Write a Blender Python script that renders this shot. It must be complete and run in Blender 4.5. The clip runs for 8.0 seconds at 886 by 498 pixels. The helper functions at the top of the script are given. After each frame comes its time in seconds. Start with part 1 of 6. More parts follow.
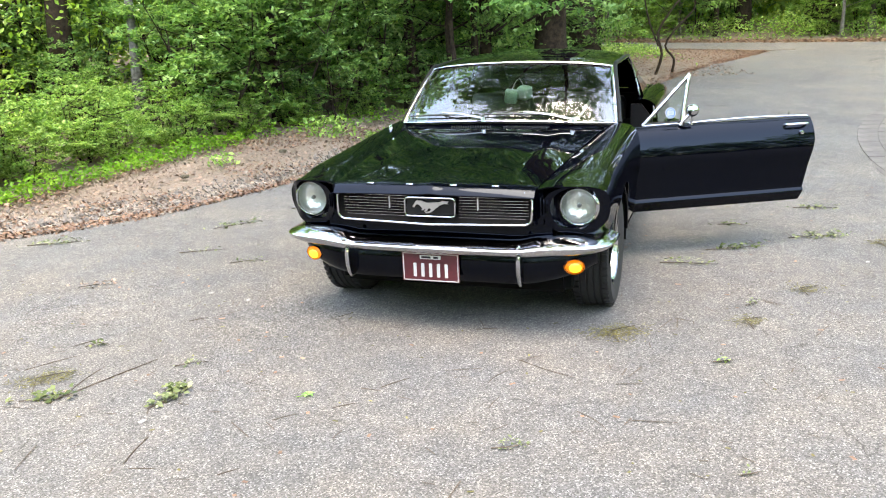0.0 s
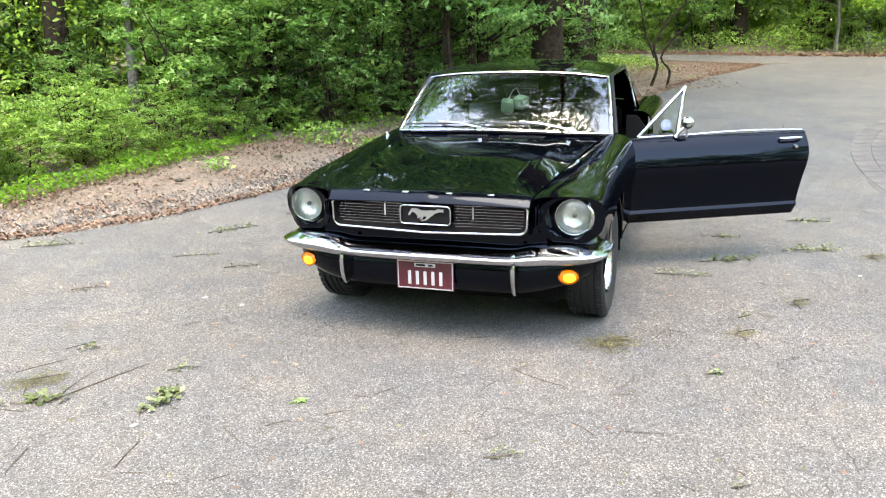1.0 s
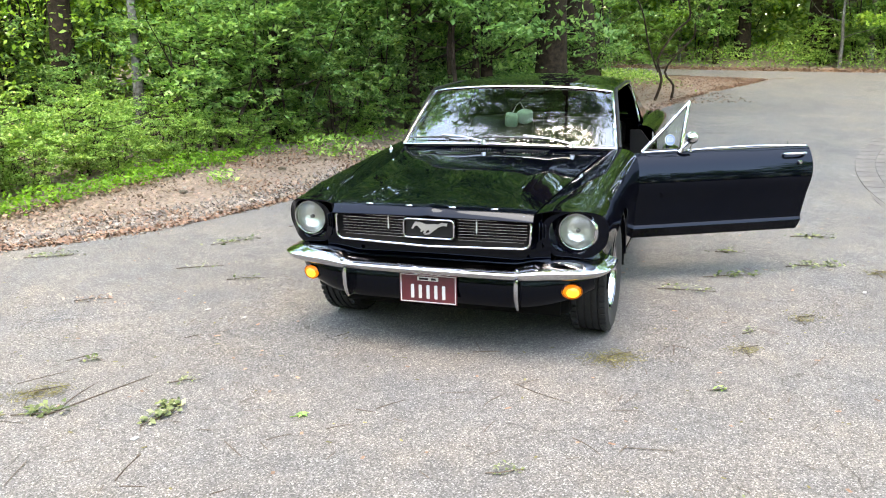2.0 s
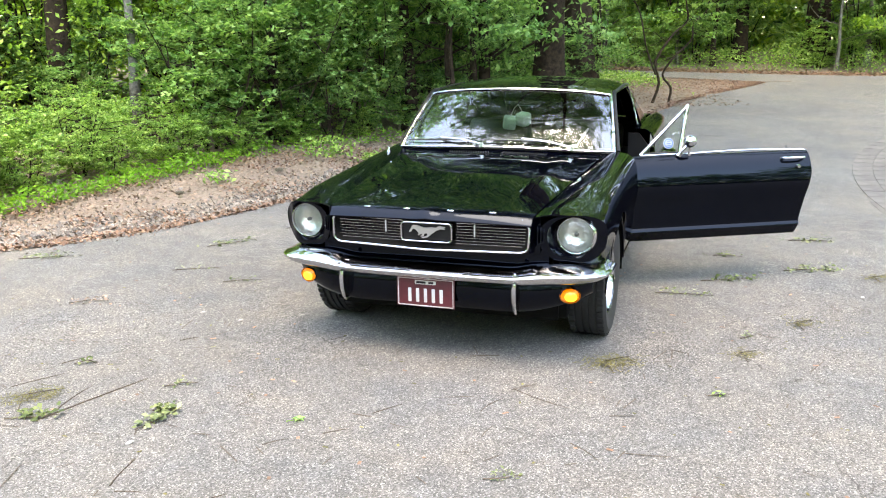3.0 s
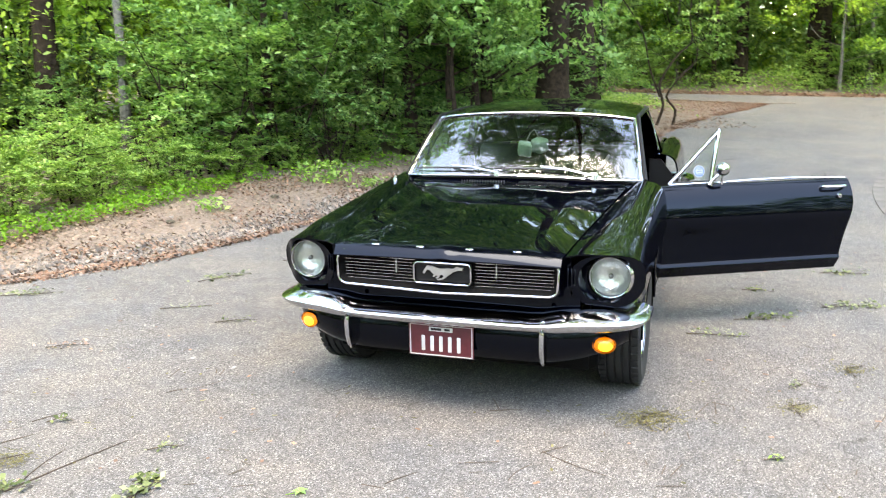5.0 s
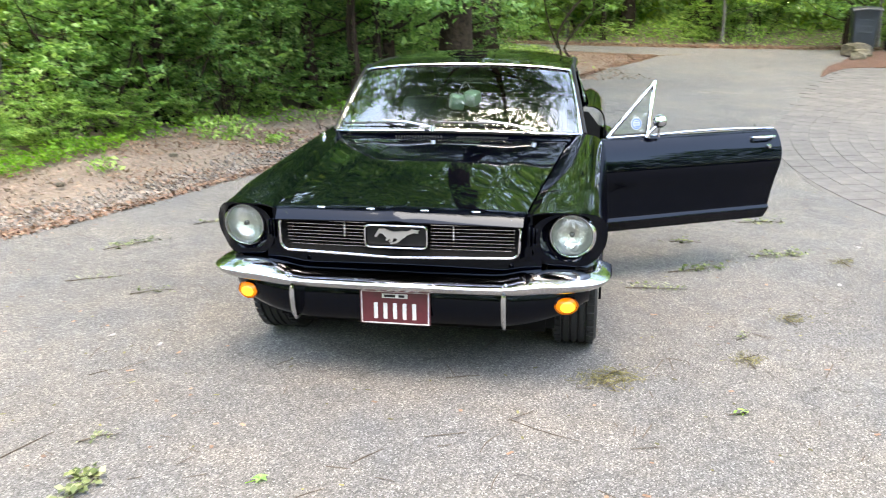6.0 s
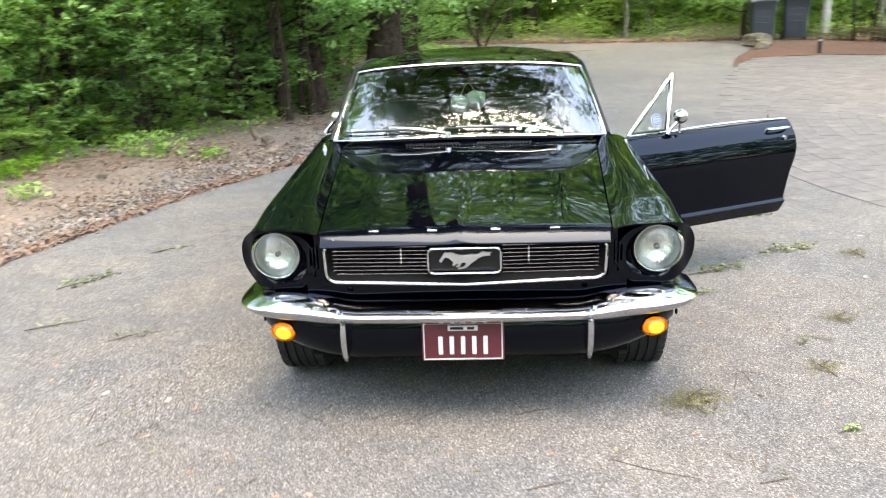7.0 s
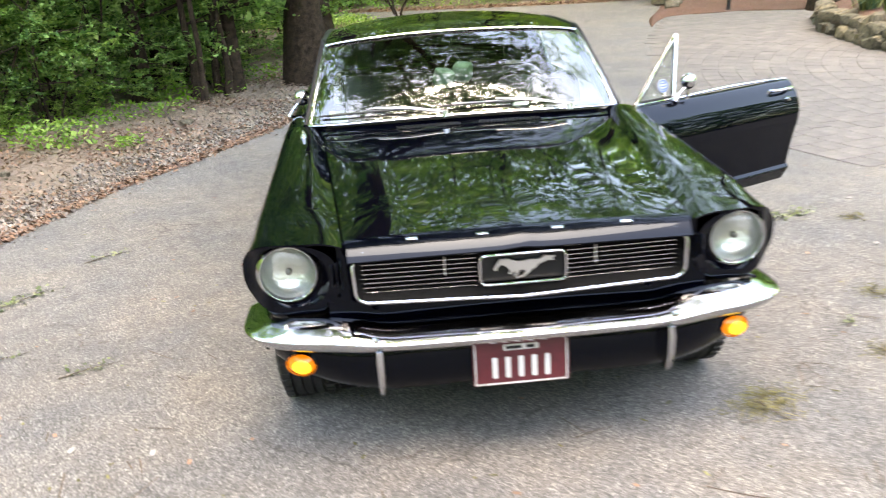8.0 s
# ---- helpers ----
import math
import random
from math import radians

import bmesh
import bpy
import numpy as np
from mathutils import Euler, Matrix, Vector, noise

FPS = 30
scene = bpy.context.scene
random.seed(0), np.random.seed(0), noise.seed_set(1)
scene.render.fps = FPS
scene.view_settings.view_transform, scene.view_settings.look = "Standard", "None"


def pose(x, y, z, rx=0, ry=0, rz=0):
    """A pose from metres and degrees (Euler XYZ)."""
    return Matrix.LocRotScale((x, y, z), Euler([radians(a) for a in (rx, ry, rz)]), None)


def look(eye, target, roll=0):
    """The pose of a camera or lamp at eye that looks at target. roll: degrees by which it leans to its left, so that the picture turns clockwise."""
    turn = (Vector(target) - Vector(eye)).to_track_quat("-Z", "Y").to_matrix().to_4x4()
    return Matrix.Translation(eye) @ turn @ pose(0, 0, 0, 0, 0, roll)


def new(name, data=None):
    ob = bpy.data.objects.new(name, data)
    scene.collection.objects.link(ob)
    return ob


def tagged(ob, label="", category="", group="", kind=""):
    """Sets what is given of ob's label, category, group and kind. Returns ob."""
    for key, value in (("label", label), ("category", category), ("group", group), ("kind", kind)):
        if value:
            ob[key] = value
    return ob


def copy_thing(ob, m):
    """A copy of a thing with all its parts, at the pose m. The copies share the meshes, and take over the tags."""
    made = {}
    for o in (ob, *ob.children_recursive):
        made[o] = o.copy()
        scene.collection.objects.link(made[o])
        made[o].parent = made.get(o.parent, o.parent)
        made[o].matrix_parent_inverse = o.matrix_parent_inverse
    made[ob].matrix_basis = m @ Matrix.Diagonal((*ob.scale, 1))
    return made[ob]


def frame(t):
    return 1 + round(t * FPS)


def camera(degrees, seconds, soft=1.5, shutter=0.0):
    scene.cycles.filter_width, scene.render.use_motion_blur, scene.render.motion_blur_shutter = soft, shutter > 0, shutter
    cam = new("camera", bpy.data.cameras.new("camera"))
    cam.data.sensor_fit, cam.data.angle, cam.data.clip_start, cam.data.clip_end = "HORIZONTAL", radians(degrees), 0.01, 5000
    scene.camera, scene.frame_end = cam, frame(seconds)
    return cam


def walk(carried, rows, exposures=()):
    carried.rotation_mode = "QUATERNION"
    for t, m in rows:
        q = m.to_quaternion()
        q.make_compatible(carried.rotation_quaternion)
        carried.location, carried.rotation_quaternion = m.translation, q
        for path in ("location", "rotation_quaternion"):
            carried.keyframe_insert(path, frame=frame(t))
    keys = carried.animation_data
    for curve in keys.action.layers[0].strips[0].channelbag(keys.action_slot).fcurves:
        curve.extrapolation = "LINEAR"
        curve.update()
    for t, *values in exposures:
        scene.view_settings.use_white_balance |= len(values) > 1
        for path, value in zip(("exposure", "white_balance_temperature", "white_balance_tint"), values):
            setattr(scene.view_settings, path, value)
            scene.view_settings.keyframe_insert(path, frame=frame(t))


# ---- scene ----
cam = camera(55.0, 8.0, soft=1.1, shutter=0.6)
PATH = [
    (0, (-0.083, -0.166, 1.575), (-0.049, 1.765, 1.057), -2.2),
    (0.5, (-0.082, -0.166, 1.575), (-0.035, 1.765, 1.056), -1.6),
    (1, (-0.09, -0.171, 1.581), (-0.04, 1.764, 1.079), -1.2),
    (1.5, (-0.089, -0.165, 1.584), (-0.046, 1.777, 1.109), -1.0),
    (3, (-0.096, -0.138, 1.592), (-0.044, 1.805, 1.121), -0.6),
    (3.5, (-0.072, 0.006, 1.604), (-0.018, 1.957, 1.166), -0.6),
    (4, (-0.047, 0.177, 1.594), (-0.023, 2.136, 1.193), -0.3),
    (4.2, (-0.044, 0.22, 1.598), (-0.031, 2.179, 1.198), -0.3),
    (5.3, (-0.275, 0.379, 1.578), (-0.141, 2.324, 1.131), -1.3),
    (5.5, (-0.331, 0.428, 1.577), (-0.136, 2.362, 1.107), -1.7),
    (6, (-0.452, 0.573, 1.568), (-0.127, 2.474, 1.038), -0.4),
    (6.5, (-0.644, 0.856, 1.56), (-0.193, 2.723, 1.004), -1.2),
    (7, (-1.007, 1.168, 1.541), (-0.443, 3.013, 1.012), -2.0),
    (7.5, (-1.225, 1.483, 1.541), (-0.43, 3.225, 0.964), -1.6),
    (8, (-1.268, 1.848, 1.533), (-0.5, 3.592, 0.925), -3.6),
]
EXPOSURES = [(0.0, 3.97, 8900, 10), (3.0, 4.01, 8900, 10), (4.0, 4.16, 8900, 10), (5.5, 4.03, 8900, 10), (7.5, 4.07, 9400, 12), (8.0, 4.1, 9600, 13)]
walk(cam, [(t, look(eye, target, roll)) for t, eye, target, roll in PATH], EXPOSURES)

# ---- world, sun, exposure ----
SUN_UP, SUN_TURN = 74.0, 185.0
world = bpy.data.worlds.new("sky")
scene.world = world
world.use_nodes = True
wn = world.node_tree.nodes
sky = wn.new("ShaderNodeTexSky")
sky.sky_type, sky.sun_disc = "NISHITA", False
sky.sun_elevation, sky.sun_rotation = radians(SUN_UP), radians(SUN_TURN)
sky.air_density, sky.dust_density, sky.ozone_density = 1.0, 0.8, 1.0
wn["Background"].inputs["Strength"].default_value = 0.15
world.node_tree.links.new(sky.outputs[0], wn["Background"].inputs["Color"])
sun_data = bpy.data.lights.new("sun", "SUN")
sun_data.energy, sun_data.angle, sun_data.color = 0.55, radians(40), (0.99, 0.97, 0.965)
sun = new("sun", sun_data)
sun.matrix_world = look((0, 0, 0), (-math.sin(radians(SUN_TURN)) * math.cos(radians(SUN_UP)), -math.cos(radians(SUN_TURN)) * math.cos(radians(SUN_UP)), -math.sin(radians(SUN_UP))))

# ---- materials ----
def material(name, base, rough=0.6, metal=0.0, **extra):
    m = bpy.data.materials.new(name)
    m.use_nodes = True
    b = m.node_tree.nodes["Principled BSDF"]
    b.inputs["Base Color"].default_value = (*base, 1)
    b.inputs["Roughness"].default_value = rough
    b.inputs["Metallic"].default_value = metal
    for key, value in extra.items():
        b.inputs[key.replace("_", " ")].default_value = value
    return m


def nodes_of(m):
    return m.node_tree.nodes, m.node_tree.links, m.node_tree.nodes["Principled BSDF"]


def noise_tex(m, scale, detail=4.0, rough=0.6, vec=None):
    n, l, _ = nodes_of(m)
    t = n.new("ShaderNodeTexNoise")
    t.inputs["Scale"].default_value, t.inputs["Detail"].default_value, t.inputs["Roughness"].default_value = scale, detail, rough
    if vec is None:
        vec = n.new("ShaderNodeTexCoord").outputs["Object"]
    l.new(vec, t.inputs["Vector"])
    return t.outputs["Fac"]


def ramp(m, fac, stops):
    n, l, _ = nodes_of(m)
    r = n.new("ShaderNodeValToRGB")
    e = r.color_ramp.elements
    while len(e) < len(stops):
        e.new(0.5)
    for el, (p, c) in zip(e, stops):
        el.position, el.color = p, (*c, 1)
    l.new(fac, r.inputs["Fac"])
    return r.outputs["Color"]


def blend(m, fac, a, b, mode="MIX"):
    n, l, _ = nodes_of(m)
    x = n.new("ShaderNodeMix")
    x.data_type, x.blend_type = "RGBA", mode
    for socket, value in ((x.inputs[0], fac), (x.inputs[6], a), (x.inputs[7], b)):
        if isinstance(value, (int, float)):
            socket.default_value = value
        elif isinstance(value, tuple):
            socket.default_value = (*value, 1)
        else:
            l.new(value, socket)
    return x.outputs[2]


def bump(m, height, strength, distance):
    n, l, b = nodes_of(m)
    k = n.new("ShaderNodeBump")
    k.inputs["Strength"].default_value, k.inputs["Distance"].default_value = strength, distance
    l.new(height, k.inputs["Height"])
    l.new(k.outputs[0], b.inputs["Normal"])


def two_scale(name, dark, light, fine, coarse, rough=0.8, relief=0.4, depth=0.004, island=0.0, **extra):
    """A matt surface with grain, larger stains, relief and, for joined pieces, a shade of its own for each piece."""
    m = material(name, light, rough, **extra)
    n, l, b = nodes_of(m)
    f = noise_tex(m, fine, 5)
    c = ramp(m, f, [(0.3, dark), (0.7, light)])
    g = noise_tex(m, coarse, 3)
    c = blend(m, 0.55, c, ramp(m, g, [(0.3, (0.62, 0.6, 0.58)), (0.7, (1.25, 1.22, 1.2))]), "MULTIPLY")
    if island:
        geo = n.new("ShaderNodeNewGeometry")
        info = n.new("ShaderNodeObjectInfo")
        add = n.new("ShaderNodeMath")
        add.operation = "ADD"
        l.new(geo.outputs["Random Per Island"], add.inputs[0])
        l.new(info.outputs["Random"], add.inputs[1])
        fr = n.new("ShaderNodeMath")
        fr.operation = "FRACT"
        l.new(add.outputs[0], fr.inputs[0])
        c = blend(m, island, c, ramp(m, fr.outputs[0], [(0.0, (0.4, 0.4, 0.4)), (0.5, (1, 1, 1)), (1.0, (1.7, 1.65, 1.55))]), "MULTIPLY")
    l.new(c, b.inputs["Base Color"])
    bump(m, f, relief, depth)
    return m


def leafy(name, dark, mid, light, glow=0.5, rough=0.42):
    """Leaves: each one a shade of its own, some light let through."""
    m = material(name, mid, rough)
    n, l, b = nodes_of(m)
    geo = n.new("ShaderNodeNewGeometry")
    c = ramp(m, geo.outputs["Random Per Island"], [(0.0, dark), (0.55, mid), (1.0, light)])
    big = noise_tex(m, 1.1, 2)
    c = blend(m, 0.5, c, ramp(m, big, [(0.35, (0.6, 0.72, 0.7)), (0.65, (1.25, 1.15, 0.95))]), "MULTIPLY")
    l.new(c, b.inputs["Base Color"])
    b.inputs["Specular IOR Level"].default_value = 0.2
    t = n.new("ShaderNodeBsdfTranslucent")
    l.new(blend(m, 1.0, c, (1.4, 1.5, 0.85), "MULTIPLY"), t.inputs["Color"])
    mix = n.new("ShaderNodeMixShader")
    mix.inputs[0].default_value = glow
    l.new(b.outputs[0], mix.inputs[1])
    l.new(t.outputs[0], mix.inputs[2])
    l.new(mix.outputs[0], n["Material Output"].inputs["Surface"])
    return m


def clear_glass(name, tint, gloss_ior=1.6):
    m = bpy.data.materials.new(name)
    m.use_nodes = True
    n, l = m.node_tree.nodes, m.node_tree.links
    n.remove(n["Principled BSDF"])
    see, shine, mix, fres = n.new("ShaderNodeBsdfTransparent"), n.new("ShaderNodeBsdfGlossy"), n.new("ShaderNodeMixShader"), n.new("ShaderNodeFresnel")
    see.inputs["Color"].default_value = (*tint, 1)
    shine.inputs["Roughness"].default_value = 0.0
    fres.inputs["IOR"].default_value = gloss_ior
    l.new(fres.outputs[0], mix.inputs[0])
    l.new(see.outputs[0], mix.inputs[1])
    l.new(shine.outputs[0], mix.inputs[2])
    l.new(mix.outputs[0], n["Material Output"].inputs["Surface"])
    return m


# worn grey asphalt: pale stones in a darker binder, with stains
ASPHALT = material("asphalt", (0.2, 0.2, 0.2), 0.85)
_n, _l, _b = nodes_of(ASPHALT)
_co = _n.new("ShaderNodeTexCoord").outputs["Object"]
_v = _n.new("ShaderNodeTexVoronoi")
_v.inputs["Scale"].default_value = 175
_l.new(_co, _v.inputs["Vector"])
_chip = ramp(ASPHALT, _v.outputs["Color"], [(0.0, (0.0118, 0.0116, 0.0114)), (0.35, (0.052, 0.0508, 0.0495)), (0.7, (0.11, 0.107, 0.104)), (1.0, (0.3, 0.292, 0.283))])
_c = blend(ASPHALT, 0.82, ramp(ASPHALT, noise_tex(ASPHALT, 210, 3, 0.7, _co), [(0.3, (0.0487, 0.0477, 0.0467)), (0.7, (0.122, 0.118, 0.114))]), _chip)
_c = blend(ASPHALT, 0.5, _c, ramp(ASPHALT, noise_tex(ASPHALT, 0.8, 6, 0.65, _co), [(0.3, (0.58, 0.575, 0.58)), (0.7, (1.34, 1.31, 1.27))]), "MULTIPLY")
_c = blend(ASPHALT, 0.5, _c, ramp(ASPHALT, noise_tex(ASPHALT, 7.0, 4, 0.6, _co), [(0.35, (0.75, 0.74, 0.74)), (0.7, (1.22, 1.2, 1.18))]), "MULTIPLY")
_c = blend(ASPHALT, 1.0, _c, ramp(ASPHALT, noise_tex(ASPHALT, 1.6, 5, 0.6, _co), [(0.36, (0.98, 0.99, 1.0)), (0.66, (1.09, 1.02, 0.94))]), "MULTIPLY")
_warp = _n.new("ShaderNodeVectorMath")
_warp.operation = "MULTIPLY_ADD"
_wob = _n.new("ShaderNodeTexNoise")
_wob.inputs["Scale"].default_value, _wob.inputs["Detail"].default_value = 3.0, 6.0
_l.new(_co, _wob.inputs["Vector"])
_l.new(_wob.outputs["Color"], _warp.inputs[0])
_warp.inputs[1].default_value = (0.5, 0.5, 0.0)
_l.new(_co, _warp.inputs[2])
_crack = _n.new("ShaderNodeTexVoronoi")
_crack.feature = "DISTANCE_TO_EDGE"
_crack.inputs["Scale"].default_value = 1.1
_l.new(_warp.outputs[0], _crack.inputs["Vector"])
# the drive's brighter sheen farther off is put into the colour
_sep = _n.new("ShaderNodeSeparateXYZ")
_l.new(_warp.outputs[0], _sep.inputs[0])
_far_sheen = _n.new("ShaderNodeMapRange")
_far_sheen.inputs["From Min"].default_value, _far_sheen.inputs["From Max"].default_value = 4.4, 7.6
_l.new(_sep.outputs["Y"], _far_sheen.inputs["Value"])
_c = blend(ASPHALT, 1.0, _c, ramp(ASPHALT, _far_sheen.outputs["Result"], [(0.0, (1.0, 1.0, 1.0)), (1.0, (1.24, 1.24, 1.23))]), "MULTIPLY")
_line = ramp(ASPHALT, _crack.outputs["Distance"], [(0.0, (0.42, 0.4, 0.38)), (0.007, (1, 1, 1))])
_where = ramp(ASPHALT, noise_tex(ASPHALT, 0.9, 2, 0.5, _co), [(0.5, (0, 0, 0)), (0.62, (1, 1, 1))])
_c = blend(ASPHALT, _where, _c, blend(ASPHALT, 1.0, _c, _line, "MULTIPLY"))
_l.new(_c, _b.inputs["Base Color"])
bump(ASPHALT, _v.outputs["Distance"], 0.5, 0.004)

FOREST_FLOOR = two_scale("forest_floor", (0.095, 0.07, 0.052), (0.245, 0.19, 0.15), 30, 1.2, 0.95, 0.8, 0.02)
MULCH = two_scale("red_mulch", (0.0444, 0.0197, 0.0124), (0.133, 0.0644, 0.0394), 45, 2.0, 0.95, 0.9, 0.02)
LITTER = two_scale("dead_leaves", (0.115, 0.08, 0.06), (0.28, 0.205, 0.16), 20, 3.0, 0.9, 0.2, 0.002, island=0.65)
RUSTY = two_scale("rusty_leaves", (0.095, 0.05, 0.032), (0.245, 0.15, 0.1), 20, 3.0, 0.9, 0.2, 0.002, island=0.6)
GRAVEL = two_scale("gravel", (0.09, 0.078, 0.068), (0.235, 0.205, 0.178), 60, 3.0, 0.85, 0.3, 0.003, island=1.0)
JOINT_SAND = two_scale("joint_sand", (0.0812, 0.0745, 0.0682), (0.154, 0.141, 0.128), 80, 3.0, 0.95, 0.4, 0.003)
FIELDSTONE = two_scale("field_stone", (0.0348, 0.0302, 0.0209), (0.174, 0.145, 0.0957), 9, 2.2, 0.85, 0.8, 0.02, island=0.6)
PAVER = two_scale("paver", (0.078, 0.072, 0.068), (0.132, 0.12, 0.113), 60, 4.0, 0.85, 0.35, 0.003, island=0.2)
BARK = two_scale("bark", (0.0125, 0.0085, 0.0062), (0.048, 0.034, 0.024), 16, 2.5, 0.95, 1.0, 0.03)
nodes_of(BARK)[2].inputs["Specular IOR Level"].default_value = 0.1
GREY_BARK = two_scale("grey_bark", (0.058, 0.0551, 0.0464), (0.191, 0.174, 0.151), 18, 2.5, 0.9, 0.8, 0.02)
PALE_BARK = two_scale("pale_bark", (0.203, 0.191, 0.168), (0.406, 0.394, 0.36), 12, 3.0, 0.8, 0.3, 0.006)
TWIG = two_scale("dry_twig", (0.0232, 0.0174, 0.0128), (0.087, 0.0638, 0.0464), 60, 6.0, 0.85, 0.4, 0.002)
LEAF_BRIGHT = leafy("leaf_bright", (0.0676, 0.14, 0.0305), (0.193, 0.333, 0.0919), (0.386, 0.498, 0.203))
LEAF_MID = leafy("leaf_mid", (0.0483, 0.122, 0.0357), (0.154, 0.288, 0.0919), (0.337, 0.465, 0.203))
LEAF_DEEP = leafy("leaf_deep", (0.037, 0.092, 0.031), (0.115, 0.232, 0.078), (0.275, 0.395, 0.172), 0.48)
LEAF_LIME = leafy("leaf_lime", (0.0609, 0.153, 0.0166), (0.131, 0.279, 0.0339), (0.243, 0.414, 0.0754))
# yellow-green young leaves; the deeper wood also uses it to look lit
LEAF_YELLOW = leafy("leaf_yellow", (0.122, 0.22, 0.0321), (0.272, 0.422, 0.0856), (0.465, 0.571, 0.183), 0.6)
LEAF_BROWN = leafy("leaf_brown", (0.029, 0.0244, 0.0139), (0.0696, 0.0568, 0.0319), (0.128, 0.107, 0.0609), 0.2)
# leaf colour darkened so the boughs overhead read as shaded silhouettes
LEAF_SHADE = leafy("leaf_shade", (0.0183, 0.0485, 0.0147), (0.0547, 0.115, 0.0368), (0.128, 0.211, 0.0781), 0.22)
LEAF_BLUE = leafy("leaf_blue", (0.029, 0.0754, 0.0406), (0.0812, 0.145, 0.0754), (0.232, 0.244, 0.0928), 0.3)
CATKIN = leafy("catkin", (0.0522, 0.0476, 0.0186), (0.107, 0.0957, 0.0406), (0.186, 0.168, 0.0812), 0.1, 0.8)
SPRIG = leafy("wilted_leaf", (0.03, 0.045, 0.016), (0.075, 0.1, 0.036), (0.17, 0.19, 0.085), 0.1, 0.7)
PALE_LEAF = leafy("pale_leaf", (0.058, 0.0783, 0.0319), (0.128, 0.151, 0.0696), (0.244, 0.255, 0.151), 0.1)

# black paint; the blue tint puts blue sky into its reflections
PAINT = material("black_paint", (0.0003, 0.0004, 0.0014), 0.02, 0.0, IOR=1.29, Specular_Tint=(0.7, 0.82, 1.0, 1))
_n, _l, _b = nodes_of(PAINT)
bump(PAINT, noise_tex(PAINT, 7.0, 2), 0.005, 0.02)
_l.new(ramp(PAINT, noise_tex(PAINT, 3.0, 5), [(0.35, (0.02, 0.02, 0.02)), (0.8, (0.06, 0.06, 0.06))]), _b.inputs["Roughness"])
CHROME = material("chrome", (0.5, 0.51, 0.54), 0.05, 1.0)
_n, _l, _b = nodes_of(CHROME)
_l.new(ramp(CHROME, noise_tex(CHROME, 14.0, 4), [(0.35, (0.03, 0.03, 0.03)), (0.8, (0.13, 0.13, 0.13))]), _b.inputs["Roughness"])
DARK_STEEL = material("dark_steel", (0.14, 0.14, 0.145), 0.35, 1.0)
STEEL = material("brushed_steel", (0.55, 0.56, 0.57), 0.3, 1.0)
BARS = material("dull_grille_metal", (0.62, 0.62, 0.64), 0.22, 1.0)
ALLOY = material("alloy", (0.7, 0.71, 0.72), 0.22, 1.0)
SILVER = material("lamp_reflector", (0.45, 0.46, 0.45), 0.1, 1.0)
SATIN_BLACK = material("satin_black", (0.004, 0.004, 0.0045), 0.45, 0.0, Specular_IOR_Level=0.25)
VOID = material("matt_black", (0.003, 0.003, 0.003), 0.9, 0.0, Specular_IOR_Level=0.1)
RUBBER = two_scale("tyre_rubber", (0.004, 0.004, 0.004), (0.011, 0.011, 0.011), 40, 4, 0.8, 0.2, 0.002)
TRIM_RUBBER = material("trim_rubber", (0.01, 0.01, 0.01), 0.7)
VINYL = two_scale("black_vinyl", (0.01, 0.01, 0.01), (0.025, 0.024, 0.023), 150, 5, 0.5, 0.2, 0.001)
LIGHT_GLASS = clear_glass("lamp_glass", (0.96, 0.97, 0.95), 1.45)
VENT_GLASS = clear_glass("vent_glass", (0.86, 0.92, 0.94), 1.75)
GLASS = clear_glass("window_glass", (0.5, 0.62, 0.55), 2.6)
AMBER = material("lit_amber", (0.5, 0.13, 0.004), 0.15, 0.0, Emission_Color=(1.0, 0.24, 0.005, 1), Emission_Strength=0.04)
AMBER_CORE = material("lit_amber_core", (0.65, 0.38, 0.03), 0.2, 0.0, Emission_Color=(1.0, 0.55, 0.04, 1), Emission_Strength=0.11)
PLATE_RED = two_scale("maroon_plate", (0.058, 0.00696, 0.0104), (0.0812, 0.0104, 0.0151), 40, 8, 0.35, 0.1, 0.0005)
PLATE_WHITE = material("plate_white", (0.48, 0.47, 0.45), 0.4)
FLUFF = two_scale("mint_plush", (0.36, 0.6, 0.52), (0.52, 0.7, 0.64), 90, 20, 0.95, 0.8, 0.004)
STICKER_BLUE = material("sticker_blue", (0.018, 0.08, 0.25), 0.5)
STICKER_WHITE = material("sticker_white", (0.33, 0.35, 0.37), 0.5)
STICKER_GREEN = material("sticker_green", (0.28, 0.42, 0.28), 0.5)
BIN_PLASTIC = two_scale("dark_bin_plastic", (0.0104, 0.0151, 0.0197), (0.0174, 0.0244, 0.0319), 30, 3, 0.5, 0.1, 0.002)
LAMP_METAL = material("black_lamp_metal", (0.012, 0.012, 0.012), 0.4, 0.3)
CHIP_WHITE = two_scale("white_chip", (0.209, 0.203, 0.191), (0.319, 0.307, 0.296), 60, 10, 0.8, 0.3, 0.002)


# ---- mesh helpers ----
def finish(name, bm, mat, smooth=True, angle=40):
    bmesh.ops.recalc_face_normals(bm, faces=bm.faces[:])
    me = bpy.data.meshes.new(name)
    bm.to_mesh(me)
    bm.free()
    me.materials.append(mat)
    if smooth:
        me.polygons.foreach_set("use_smooth", [True] * len(me.polygons))
        me.set_sharp_from_angle(angle=radians(angle))
    return me


def part(name, bm, mat, parent, label="", smooth=True, angle=40):
    ob = new(name, finish(name, bm, mat, smooth, angle))
    ob.parent = parent
    if label:
        ob["label"] = label
    return ob


def thing(name, label, category, m=None, group="", kind=""):
    ob = new(name)
    if m is not None:
        ob.matrix_basis = m
    return tagged(ob, label, category, group, kind)


